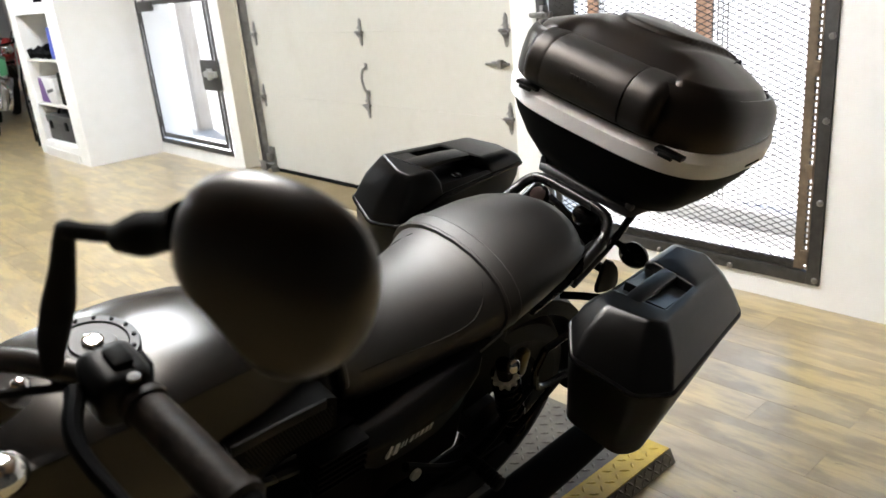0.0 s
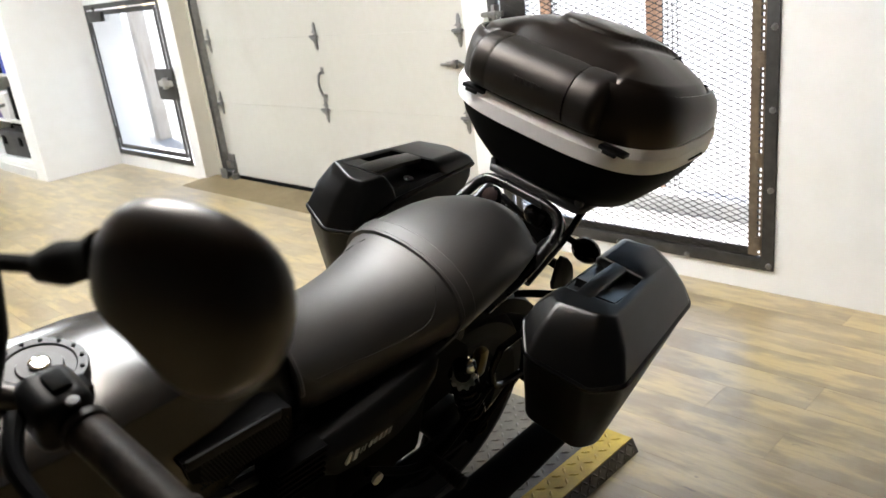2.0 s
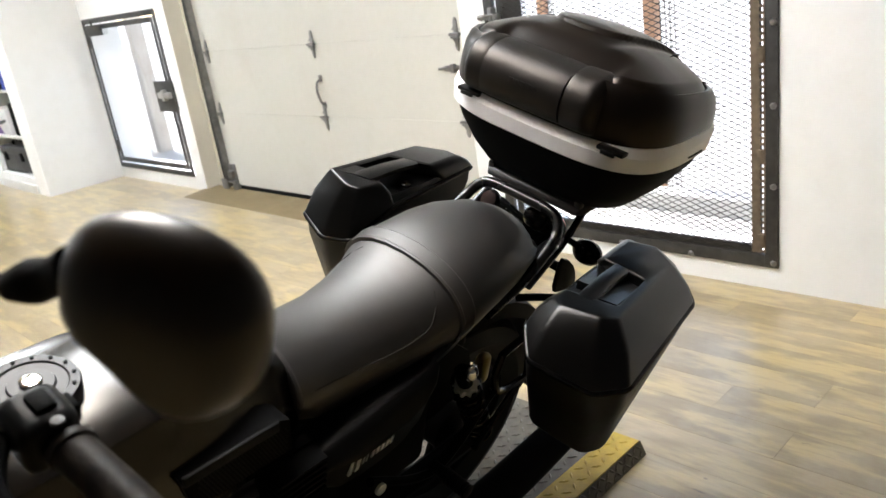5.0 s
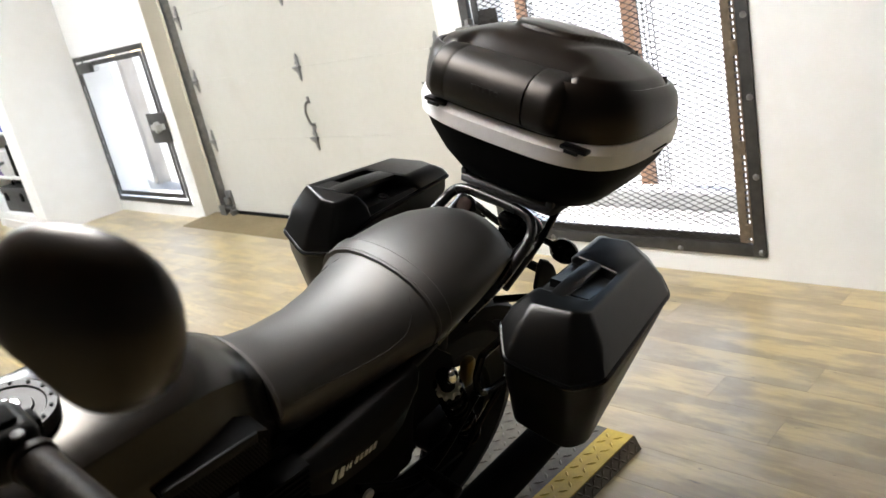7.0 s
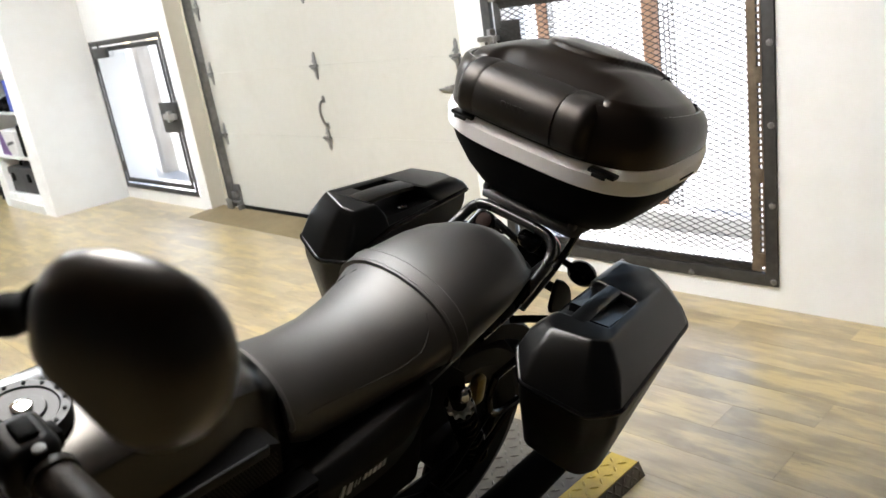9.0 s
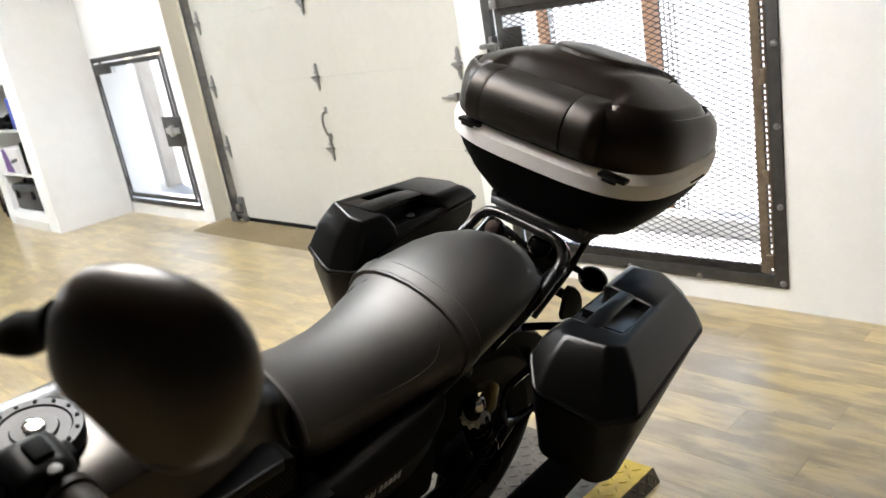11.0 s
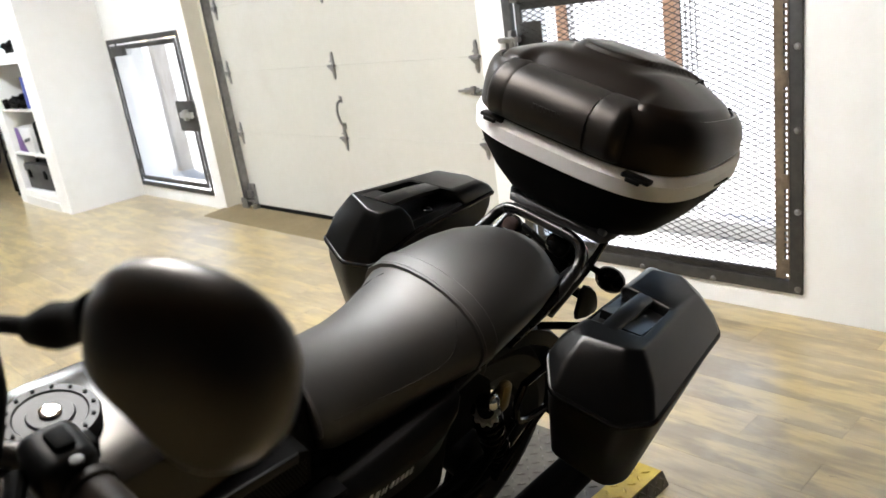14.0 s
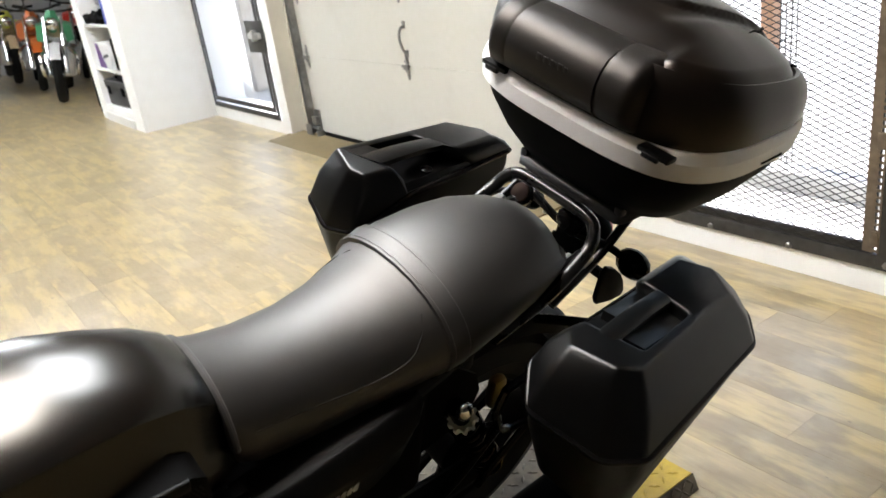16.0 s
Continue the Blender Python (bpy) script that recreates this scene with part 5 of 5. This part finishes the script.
def front_end():
    bar = [(-0.46, 0.24, 1.20), (-0.30, 0.225, 1.206), (-0.21, 0.182, 1.197), (-0.11, 0.145, 1.152), (0, 0.115, 1.118), (0.11, 0.145, 1.152), (0.21, 0.182, 1.197), (0.30, 0.225, 1.206), (0.46, 0.24, 1.20)]
    part("handlebar", tube(bmesh.new(), bar, 0.0125, 14, 8), SHELL, bike, "black tubular handlebar")
    part("bar_clamp", boxes(((-0.075, 0.078, 1.03), (-0.03, 0.135, 1.118)), ((0.03, 0.078, 1.03), (0.075, 0.135, 1.118)), ((-0.12, 0.03, 1.0), (0.12, 0.13, 1.035)), bevel=0.008), ENGINE, bike)
    for x in (-0.052, 0.052):
        for y in (0.09, 0.123):
            part("clamp_bolt", rod(bmesh.new(), (x, y, 1.117), (x, y, 1.125), 0.007, 8), CHROME, bike)
    for s in (1, -1):
        grip = part("grip", tube(bmesh.new(), [(s * 0.318, 0.229, 1.206), (s * 0.39, 0.236, 1.203), (s * 0.462, 0.241, 1.20)], 0.0195, 18), GRIP, bike, "black rubber handlebar grip")
        for x in (0.322, 0.455):
            m = Matrix.Translation((s * x, 0.2295 + (x - 0.32) * 0.085, 1.206 - (x - 0.32) * 0.04)) @ Matrix.Rotation(radians(90), 4, "Y")
            part("grip_collar", lathe(bmesh.new(), [(0.018, -0.006), (0.0225, -0.004), (0.0225, 0.004), (0.018, 0.006)], m, 18), GRIP, grip)
        part("bar_end", rod(bmesh.new(), (s * 0.462, 0.241, 1.20), (s * 0.482, 0.2425, 1.199), 0.018, 14, 0.016), ENGINE, grip)
        bm = box(bmesh.new(), (s * 0.285 - 0.034, 0.195, 1.178), (s * 0.285 + 0.028, 0.248, 1.236), 0.014, 3)
        sw = part("switch_housing", bm, COVER, bike, "black switch housing with rocker buttons")
        part("switch_button", boxes(((s * 0.285 - 0.018, 0.244, 1.20), (s * 0.285 + 0.006, 0.256, 1.222)), ((s * 0.285 - 0.016, 0.215, 1.234), (s * 0.285 + 0.012, 0.235, 1.242)), bevel=0.004), ENGINE, sw)
        part("clamp_screw", lathe(bmesh.new(), [(0.006, 0), (0.006, 0.004), (0.0, 0.005)], Matrix.Translation((s * 0.311, 0.226, 1.232)), 10), CAPMETAL, sw)
        # brake or clutch lever
        bm = tube(bmesh.new(), [(s * 0.27, 0.19, 1.205), (s * 0.33, 0.165, 1.205), (s * 0.42, 0.172, 1.20), (s * 0.47, 0.182, 1.196)], 0.007, 10, 6, [0.010, 0.008, 0.006, 0.009])
        part("lever", bm, ENGINE, bike, "black hand lever")
        # mirror stalk and mirror
        bm = tube(bmesh.new(), [(s * 0.250, 0.180, 1.222), (s * 0.262, 0.180, 1.262), (s * 0.286, 0.180, 1.315), (s * 0.318, 0.176, 1.374), (s * 0.342, 0.1715, 1.418), (s * 0.350, 0.171, 1.428), (s * 0.366, 0.174, 1.434), (s * 0.41, 0.189, 1.450)], 0.007, 12, 6, [0.0085, 0.0125, 0.0135, 0.0095, 0.0072, 0.0066, 0.0062, 0.0062])
        stalk = part("mirror_stalk", bm, RUBBER, bike, "black mirror stalk with a boot")
        part("boot", tube(bmesh.new(), [(s * 0.40, 0.184, 1.445), (s * 0.425, 0.195, 1.459), (s * 0.447, 0.205, 1.472)], 0.012, 12, 5, [0.010, 0.015, 0.0125, 0.017]), RUBBER, stalk)
        c, u = Vector((s * 0.508, 0.2335, 1.467)), Vector((s * 0.9, 0.43, 0))
        nrm = Vector((s * 0.43, -0.9, 0))
        rings = []
        for k, dep in ((0.965, -0.005), (0.995, 0.0), (0.99, 0.007), (0.965, 0.0135), (0.92, 0.0195), (0.85, 0.0255), (0.75, 0.0310), (0.63, 0.0350), (0.47, 0.0375), (0.28, 0.0385), (0.09, 0.0388)):
            ring = []
            for q in range(36):
                a = 2 * math.pi * q / 36
                co, si = math.cos(a), math.sin(a)
                cu = 0.068 * math.copysign(abs(co) ** 0.9, co) - 0.005
                cv = 0.060 * si ** 0.75 if si > 0 else -0.054 * abs(si) * (1 + (12 if cu < 0 else 7) * cu)
                ring.append(c + u * cu * k * 0.965 + Vector((0, 0, 1)) * (cv * k * 0.97 - 0.033 * (1 - k)) + nrm * (dep - 0.07 * cv * k))
            rings.append(ring)
        part("mirror", loft(bmesh.new(), rings), SHELL, stalk, "black teardrop mirror shell", 40)
    # forks, headlamp, clocks, front mudguard
    for s in (1, -1):
        part("fork_leg", rod(rod(bmesh.new(), (s * 0.095, 0.09, 1.04), (s * 0.095, -0.07, 0.62), 0.020, 14), (s * 0.095, -0.07, 0.62), (s * 0.095, -0.24, GROUND + 0.315), 0.027, 14), ENGINE, bike)
    m = Matrix.Translation((0, -0.10, 0.90)) @ Matrix.Rotation(radians(90), 4, "X")
    lamp = part("headlamp", lathe(bmesh.new(), [(0.03, -0.09), (0.075, -0.06), (0.095, -0.01), (0.098, 0.03), (0.098, 0.045)], m, 32), GLOSS, bike, "round black headlamp")
    part("chrome_rim", lathe(bmesh.new(), [(0.099, 0.03), (0.103, 0.035), (0.103, 0.05), (0.094, 0.054), (0.09, 0.05)], m, 32), CHROME, lamp)
    part("headlamp_glass", lathe(bmesh.new(), [(0.092, 0.048), (0.06, 0.062), (0.0, 0.068)], m, 32), ALU, lamp)
    m = Matrix.Translation((0.0, -0.01, 1.035)) @ Matrix.Rotation(radians(20), 4, "X")
    clock = part("instrument_clock", lathe(bmesh.new(), [(0.03, -0.05), (0.058, -0.02), (0.062, 0.02), (0.058, 0.028), (0.05, 0.026), (0.0, 0.025)], m, 28), ENGINE, bike, "round instrument clock")
    part("clock_rim", lathe(bmesh.new(), [(0.0625, 0.012), (0.0635, 0.022), (0.059, 0.0295), (0.054, 0.0275)], m, 28), CHROME, clock)
    rings = []
    for q in range(11):
        a = radians(30 + q * 13)
        n = Vector((0, math.cos(a), math.sin(a)))
        p = Vector((0, -0.24, GROUND + 0.315)) + n * 0.345
        rings.append([p + Vector((x, 0, 0)) + n * k for x, k in ((-0.065, -0.025), (-0.05, 0.0), (0, 0.012), (0.05, 0.0), (0.065, -0.025), (0, -0.004))])
    part("front_mudguard", loft(bmesh.new(), rings), GLOSS, bike)
    part("riser_bolt", ball(bmesh.new(), (0.150, 0.178, 1.122), 0.011), CHROME, bike, "bright domed bolt")
    part("bar_riser", rod(bmesh.new(), (0.145, 0.172, 1.118), (0.10, 0.10, 1.03), 0.022, 14), SHELL, bike)
    part("fork_cap", ball(bmesh.new(), (0.125, 0.150, 0.985), 0.030, (1, 1, 0.8)), CHROME, bike, "bright chrome fork cap")
    part("fork_cap", ball(bmesh.new(), (-0.125, 0.150, 0.985), 0.030, (1, 1, 0.8)), CHROME, bike, "bright chrome fork cap")
    # cables
    part("clutch_cable", tube(bmesh.new(), [(0.25, 0.19, 1.195), (0.17, 0.12, 1.15), (0.09, 0.04, 1.07), (0.07, 0.06, 1.0), (0.07, 0.12, 0.92)], 0.0045, 8, 8), RUBBER, bike)
    part("brake_hose", tube(bmesh.new(), [(-0.25, 0.19, 1.195), (-0.18, 0.11, 1.15), (-0.11, 0.02, 1.06), (-0.09, 0.02, 0.95)], 0.0045, 8, 8), RUBBER, bike)


front_end()


# ---- things in the shelf niches ----
def shelf_thing(name, bm, mat, m, label, category):
    ob = part(name, bm, mat)
    ob.matrix_world = m
    return tagged(ob, label, category)


bm = boxes(((-0.33, -0.17, 0), (0.33, 0.17, 0.22)), bevel=0.025)
toolcase = shelf_thing("tool_case", bm, DARKBAG, pose(-7.80, 2.515, 0.151, 0, 0, 2), "dark grey plastic tool case on a shelf", "tool case")
part("case_lid", boxes(((-0.335, -0.178, 0.17), (0.335, 0.178, 0.255)), bevel=0.02), DARKBAG, toolcase)
part("case_handle", tube(bmesh.new(), [(-0.14, -0.10, 0.25), (-0.12, -0.10, 0.295), (0.12, -0.10, 0.295), (0.14, -0.10, 0.25)], 0.014, 8), RUBBER, toolcase)
for x in (-0.2, 0.2):
    part("clasp", boxes(((x - 0.03, -0.187, 0.12), (x + 0.03, -0.1705, 0.20)), bevel=0.005), RUBBER, toolcase)
helmet_box = shelf_thing("carton", boxes(((-0.25, -0.14, 0), (0.25, 0.14, 0.235)), bevel=0.004), CARD, pose(-7.86, 2.475, 0.521, 0, 0, -2), "white and purple product carton on a shelf", "box")
part("purple_side", loft(bmesh.new(), [[(-0.248, y, 0.004), (0.03, y, 0.004), (-0.06, y, 0.10), (-0.13, y, 0.231), (-0.248, y, 0.231)] for y in (-0.1435, -0.1405)]), PURPLE, helmet_box)
part("printed_bars", loft(bmesh.new(), [[(-0.03, y, 0.09), (0.20, y, 0.12), (0.20, y, 0.15), (0.0, y, 0.125)] for y in (-0.1435, -0.1405)]), DARKBAG, helmet_box)
shelf_thing("black_pouch", boxes(((-0.05, -0.06, 0), (0.05, 0.06, 0.30)), bevel=0.02), RUBBER, pose(-7.44, 2.385, 0.521), "upright black pouch on a shelf", "pouch")


def clutter(name, n, spread, mat, m, label, seed):
    rnd = random.Random(seed)
    bm = bmesh.new()
    for _ in range(n):
        c = Vector((rnd.uniform(-spread, spread), rnd.uniform(-0.08, 0.08), rnd.uniform(0.02, 0.12)))
        c.z *= 1 - abs(c.x) / spread * 0.7
        r = rnd.uniform(0.02, 0.045)
        t = bmesh.ops.create_cube(bm, size=1)["verts"]
        mm = Matrix.Translation((c.x, c.y, max(c.z, r))) @ Euler((rnd.random() * 3, rnd.random() * 3, rnd.random() * 3)).to_matrix().to_4x4() @ Matrix.Diagonal((r * 2, r * 1.2, r, 1))
        bmesh.ops.transform(bm, matrix=mm, verts=t)
    ob = part(name, bm, mat)
    ob.matrix_world = m
    return tagged(ob, label, "parts")


clutter("parts_heap", 60, 0.30, RUBBER, pose(-7.82, 2.41, 0.936), "heap of small black spare parts on a shelf", 3)
shelf_thing("blue_carton", boxes(((-0.05, -0.06, 0), (0.05, 0.06, 0.28)), bevel=0.004), BLUE, pose(-7.46, 2.40, 0.936), "narrow blue carton on a shelf", "box")
clutter("parts_heap", 26, 0.22, RUBBER, pose(-7.80, 2.50, 1.431), "heap of small black spare parts on a shelf", 5)


# ---- hoop-backed chairs nested against the wall block ----
def hoop_chair():
    c = thing("stacking_chair", pose(0, 0, 0), "black bent-metal hoop-back chair nested with others", "chair", "nested chairs")

    def arch(half, low, top, y):
        return [(-half, y, low), (-half, y + 0.01, low + (top - low) * 0.45), (-half * 0.93, y + 0.02, low + (top - low) * 0.74), (-half * 0.55, y + 0.03, top - 0.025), (0, y + 0.032, top), (half * 0.55, y + 0.03, top - 0.025),
                (half * 0.93, y + 0.02, low + (top - low) * 0.74), (half, y + 0.01, low + (top - low) * 0.45), (half, y, low)]
    part("back_hoop", tube(bmesh.new(), arch(0.20, 0.0, 0.96, 0.0), 0.014, 8), FRAMEBLACK, c)
    part("inner_hoop", tube(bmesh.new(), arch(0.12, 0.46, 0.86, 0.004), 0.010, 8), FRAMEBLACK, c)
    part("back_rail", tube(bmesh.new(), [(-0.20, 0.012, 0.62), (0, 0.03, 0.63), (0.20, 0.012, 0.62)], 0.009, 8), FRAMEBLACK, c)
    part("seat", loft(bmesh.new(), [oval(a, -0.36, 0.0, z, 24, 2.6) for a, z in ((0.18, 0.440), (0.195, 0.446), (0.195, 0.462), (0.18, 0.470))]), RUBBER, c)
    for x in (-0.17, 0.17):
        part("leg", tube(bmesh.new(), [(x, -0.31, 0.445), (x * 1.05, -0.34, 0.22), (x * 1.15, -0.37, 0.0)], 0.013, 8), FRAMEBLACK, c)
    part("stretcher", tube(bmesh.new(), [(-0.185, -0.35, 0.2), (0, -0.345, 0.21), (0.185, -0.35, 0.2)], 0.008, 8), FRAMEBLACK, c)
    return c


chair = hoop_chair()
chair.matrix_world = pose(-8.62, 2.66, 0, 0, 0, 75)
for q in range(1, 5):
    copy_thing(chair, pose(-8.62 - 0.13 * q, 2.66 + 0.015 * (q % 2), 0.0, 0, 0, 75 + 3 * (q % 3)))


# ---- parked motorcycles far back ----
def parked_bike(m, body, fender, light, label):
    b = thing("parked_motorcycle", m, label, "motorcycle", "parked motorcycles")
    for y, r in ((-0.68, 0.33), (0.68, 0.31)):
        turn = Matrix.Translation((0, y, r)) @ Matrix.Rotation(radians(90), 4, "Y")
        prof = [(r - 0.06, -0.035), (r - 0.02, -0.05), (r, 0), (r - 0.02, 0.05), (r - 0.06, 0.035)]
        rings = [[turn @ Vector((p * math.cos(a), p * math.sin(a), h)) for p, h in prof] for a in (2 * math.pi * q / 28 for q in range(28))]
        part("tyre", loft(bmesh.new(), rings + rings[:1], caps=False), TYRE, b)
        bm = lathe(bmesh.new(), [(0.05, -0.06), (0.05, 0.06)], turn, 12)
        for q in range(14):
            a = 2 * math.pi * q / 14
            rod(bm, turn @ Vector((0.04 * math.cos(a), 0.04 * math.sin(a), 0.03)), turn @ Vector(((r - 0.05) * math.cos(a), (r - 0.05) * math.sin(a), 0)), 0.004, 4)
        part("rim", bm, CHROME, b)
        part("fender", loft(bmesh.new(), [[Vector((x, y + (r + 0.05) * math.cos(a), r + (r + 0.05) * math.sin(a) - k)) for x, k in ((-0.06, 0.02), (0, 0), (0.06, 0.02), (0, 0.012))] for a in (radians(35 + 11 * q) for q in range(11))]), fender, b)
    part("engine", boxes(((-0.16, -0.22, 0.25), (0.16, 0.22, 0.60)), bevel=0.04), ALU, b, "bright alloy engine")
    part("fuel_tank", loft(bmesh.new(), [[Vector((w * math.cos(t), y, z + h * math.sin(t))) for t in (2 * math.pi * q / 14 for q in range(14))] for y, w, h, z in ((-0.38, 0.04, 0.04, 0.86), (-0.28, 0.13, 0.09, 0.84), (-0.08, 0.15, 0.11, 0.82), (0.08, 0.10, 0.07, 0.80), (0.12, 0.04, 0.04, 0.79))]), body, b)
    part("seat", boxes(((-0.13, 0.05, 0.74), (0.13, 0.62, 0.83)), bevel=0.035), SEAT, b)
    for s in (1, -1):
        part("fork_leg", rod(bmesh.new(), (s * 0.09, -0.42, 0.98), (s * 0.09, -0.68, 0.33), 0.022, 10), CHROME, b)
    part("handlebar", tube(bmesh.new(), [(-0.38, -0.28, 1.10), (-0.15, -0.38, 1.04), (0.15, -0.38, 1.04), (0.38, -0.28, 1.10)], 0.013, 8), FRAMEBLACK, b)
    part("front_mask", loft(bmesh.new(), [[(-w, y, z), (0, y - 0.05, z), (w, y, z), (0, y + 0.03, z)] for w, y, z in ((0.03, -0.50, 0.80), (0.065, -0.52, 0.88), (0.075, -0.50, 0.97), (0.045, -0.46, 1.05))]), light, b)
    part("headlamp", ball(bmesh.new(), (0, -0.55, 0.90), 0.075, (1, 0.6, 1)), CHROME, b)
    for s in (1, -1):
        part("tank_shroud", loft(bmesh.new(), [[(s * 0.10, y, z), (s * 0.19, y, z - 0.03), (s * 0.20, y + 0.03, z - 0.20), (s * 0.12, y + 0.03, z - 0.22)] for y, z in ((-0.42, 0.90), (-0.30, 0.93), (-0.10, 0.88))]), light, b)
        part("cylinder", lathe(bmesh.new(), [(0.09 if q % 2 else 0.075, 0.012 * q) for q in range(14)], Matrix.Translation((s * 0.05, -0.05, 0.52)) @ Matrix.Rotation(radians(s * 35), 4, "Y"), 14), CHROME, b)
        part("exhaust_pipe", tube(bmesh.new(), [(s * 0.12, -0.20, 0.58), (s * 0.20, -0.34, 0.50), (s * 0.19, -0.30, 0.30), (s * 0.18, 0.10, 0.26), (s * 0.19, 0.60, 0.34)], 0.024, 8), CHROME, b)
        stalk = part("mirror", tube(bmesh.new(), [(s * 0.26, -0.33, 1.07), (s * 0.30, -0.34, 1.20), (s * 0.36, -0.33, 1.26)], 0.007, 6), FRAMEBLACK, b)
        part("mirror_head", ball(bmesh.new(), (s * 0.39, -0.32, 1.27), 0.06, (1, 0.25, 0.7)), CHROME, stalk)
        part("grip", rod(bmesh.new(), (s * 0.30, -0.315, 1.085), (s * 0.40, -0.27, 1.105), 0.02, 10), RUBBER, b)
    part("side_panel", boxes(((-0.17, 0.10, 0.50), (0.17, 0.42, 0.72)), bevel=0.04), fender, b)
    part("muffler", rod(bmesh.new(), (0.17, 0.1, 0.42), (0.19, 0.75, 0.55), 0.05, 12), CHROME, b)
    return b


parked_bike(pose(-10.80, 2.46, 0, 0, 7, 75), TAN, CARD, GREEN, "white and green off-road motorcycle parked by the chairs")
parked_bike(pose(-12.35, 2.45, 0, 0, 7, 82), ORANGE, ORANGE, ORANGE, "orange off-road motorcycle parked in a row")
parked_bike(pose(-13.9, 2.35, 0, 0, 7, 86), TAN, TAN, LIME, "tan and yellow motorcycle parked in a row")
parked_bike(pose(-12.75, 3.15, 0, 0, 7, 80), RED, GLOSS, RED, "red and black motorcycle parked in a row")
parked_bike(pose(-12.3, 1.72, 0, 0, 7, 84), RED, TAN, TAN, "red motorcycle with tan fenders parked in a row")


# ---- floor boards, laid along the wall ----
def floor_boards():
    rnd = random.Random(11)
    w, gap, zt = 0.152, 0.0001, 0.0
    near, rest = [], []
    row, y = 0, WALL_Y + 6 * w
    while y > Y0:
        x = X0 - rnd.uniform(0, 1.2)
        stop = X1 if y <= WALL_Y + 0.01 else BAY_X
        while x < stop:
            x2 = min(x + 1.22, stop)
            if x2 - max(x, X0) > 0.02:
                spot = (max(x, X0), x2, max(y - w, Y0), y)
                (near if spot[1] > -8.2 and spot[0] < 1.0 and spot[2] > -0.4 else rest).append(spot)
            x = x2
        y -= w
        row += 1
    shared = {}
    for x0, x1, y0, y1 in near:
        key = (round(x1 - x0, 3), round(y1 - y0, 3))
        if key not in shared:
            a, b = (x1 - x0) / 2 - gap, (y1 - y0) / 2 - gap
            bm = bmesh.new()
            loft(bm, [[(-a, -b, -0.008), (a, -b, -0.008), (a, b, -0.008), (-a, b, -0.008)], [(-a, -b, -0.001), (a, -b, -0.001), (a, b, -0.001), (-a, b, -0.001)],
                      [(-a + 0.0004, -b + 0.0004, 0), (a - 0.0004, -b + 0.0004, 0), (a - 0.0004, b - 0.0004, 0), (-a + 0.0004, b - 0.0004, 0)]])
            shared[key] = finish("plank", bm, PLANK)
        ob = new("plank", shared[key])
        ob.parent = slab
        ob.location = ((x0 + x1) / 2, (y0 + y1) / 2, zt)
    verts, faces = [], []
    for x0, x1, y0, y1 in rest:
        k = len(verts)
        verts += [(x0 + gap, y0 + gap, 0), (x1 - gap, y0 + gap, 0), (x1 - gap, y1 - gap, 0), (x0 + gap, y1 - gap, 0)]
        verts += [(a, b, -0.008) for a, b, _ in verts[k:k + 4]]
        faces += [(k, k + 1, k + 2, k + 3)] + [(k + i, k + 4 + i, k + 4 + (i + 1) % 4, k + (i + 1) % 4) for i in range(4)]
    me = bpy.data.meshes.new("far_planks")
    me.from_pydata(verts, [], faces)
    me.materials.append(PLANK)
    ob = new("far_planks", me)
    ob.parent = slab
    tagged(ob, kind="stuff")
    return len(near)


floor_boards()
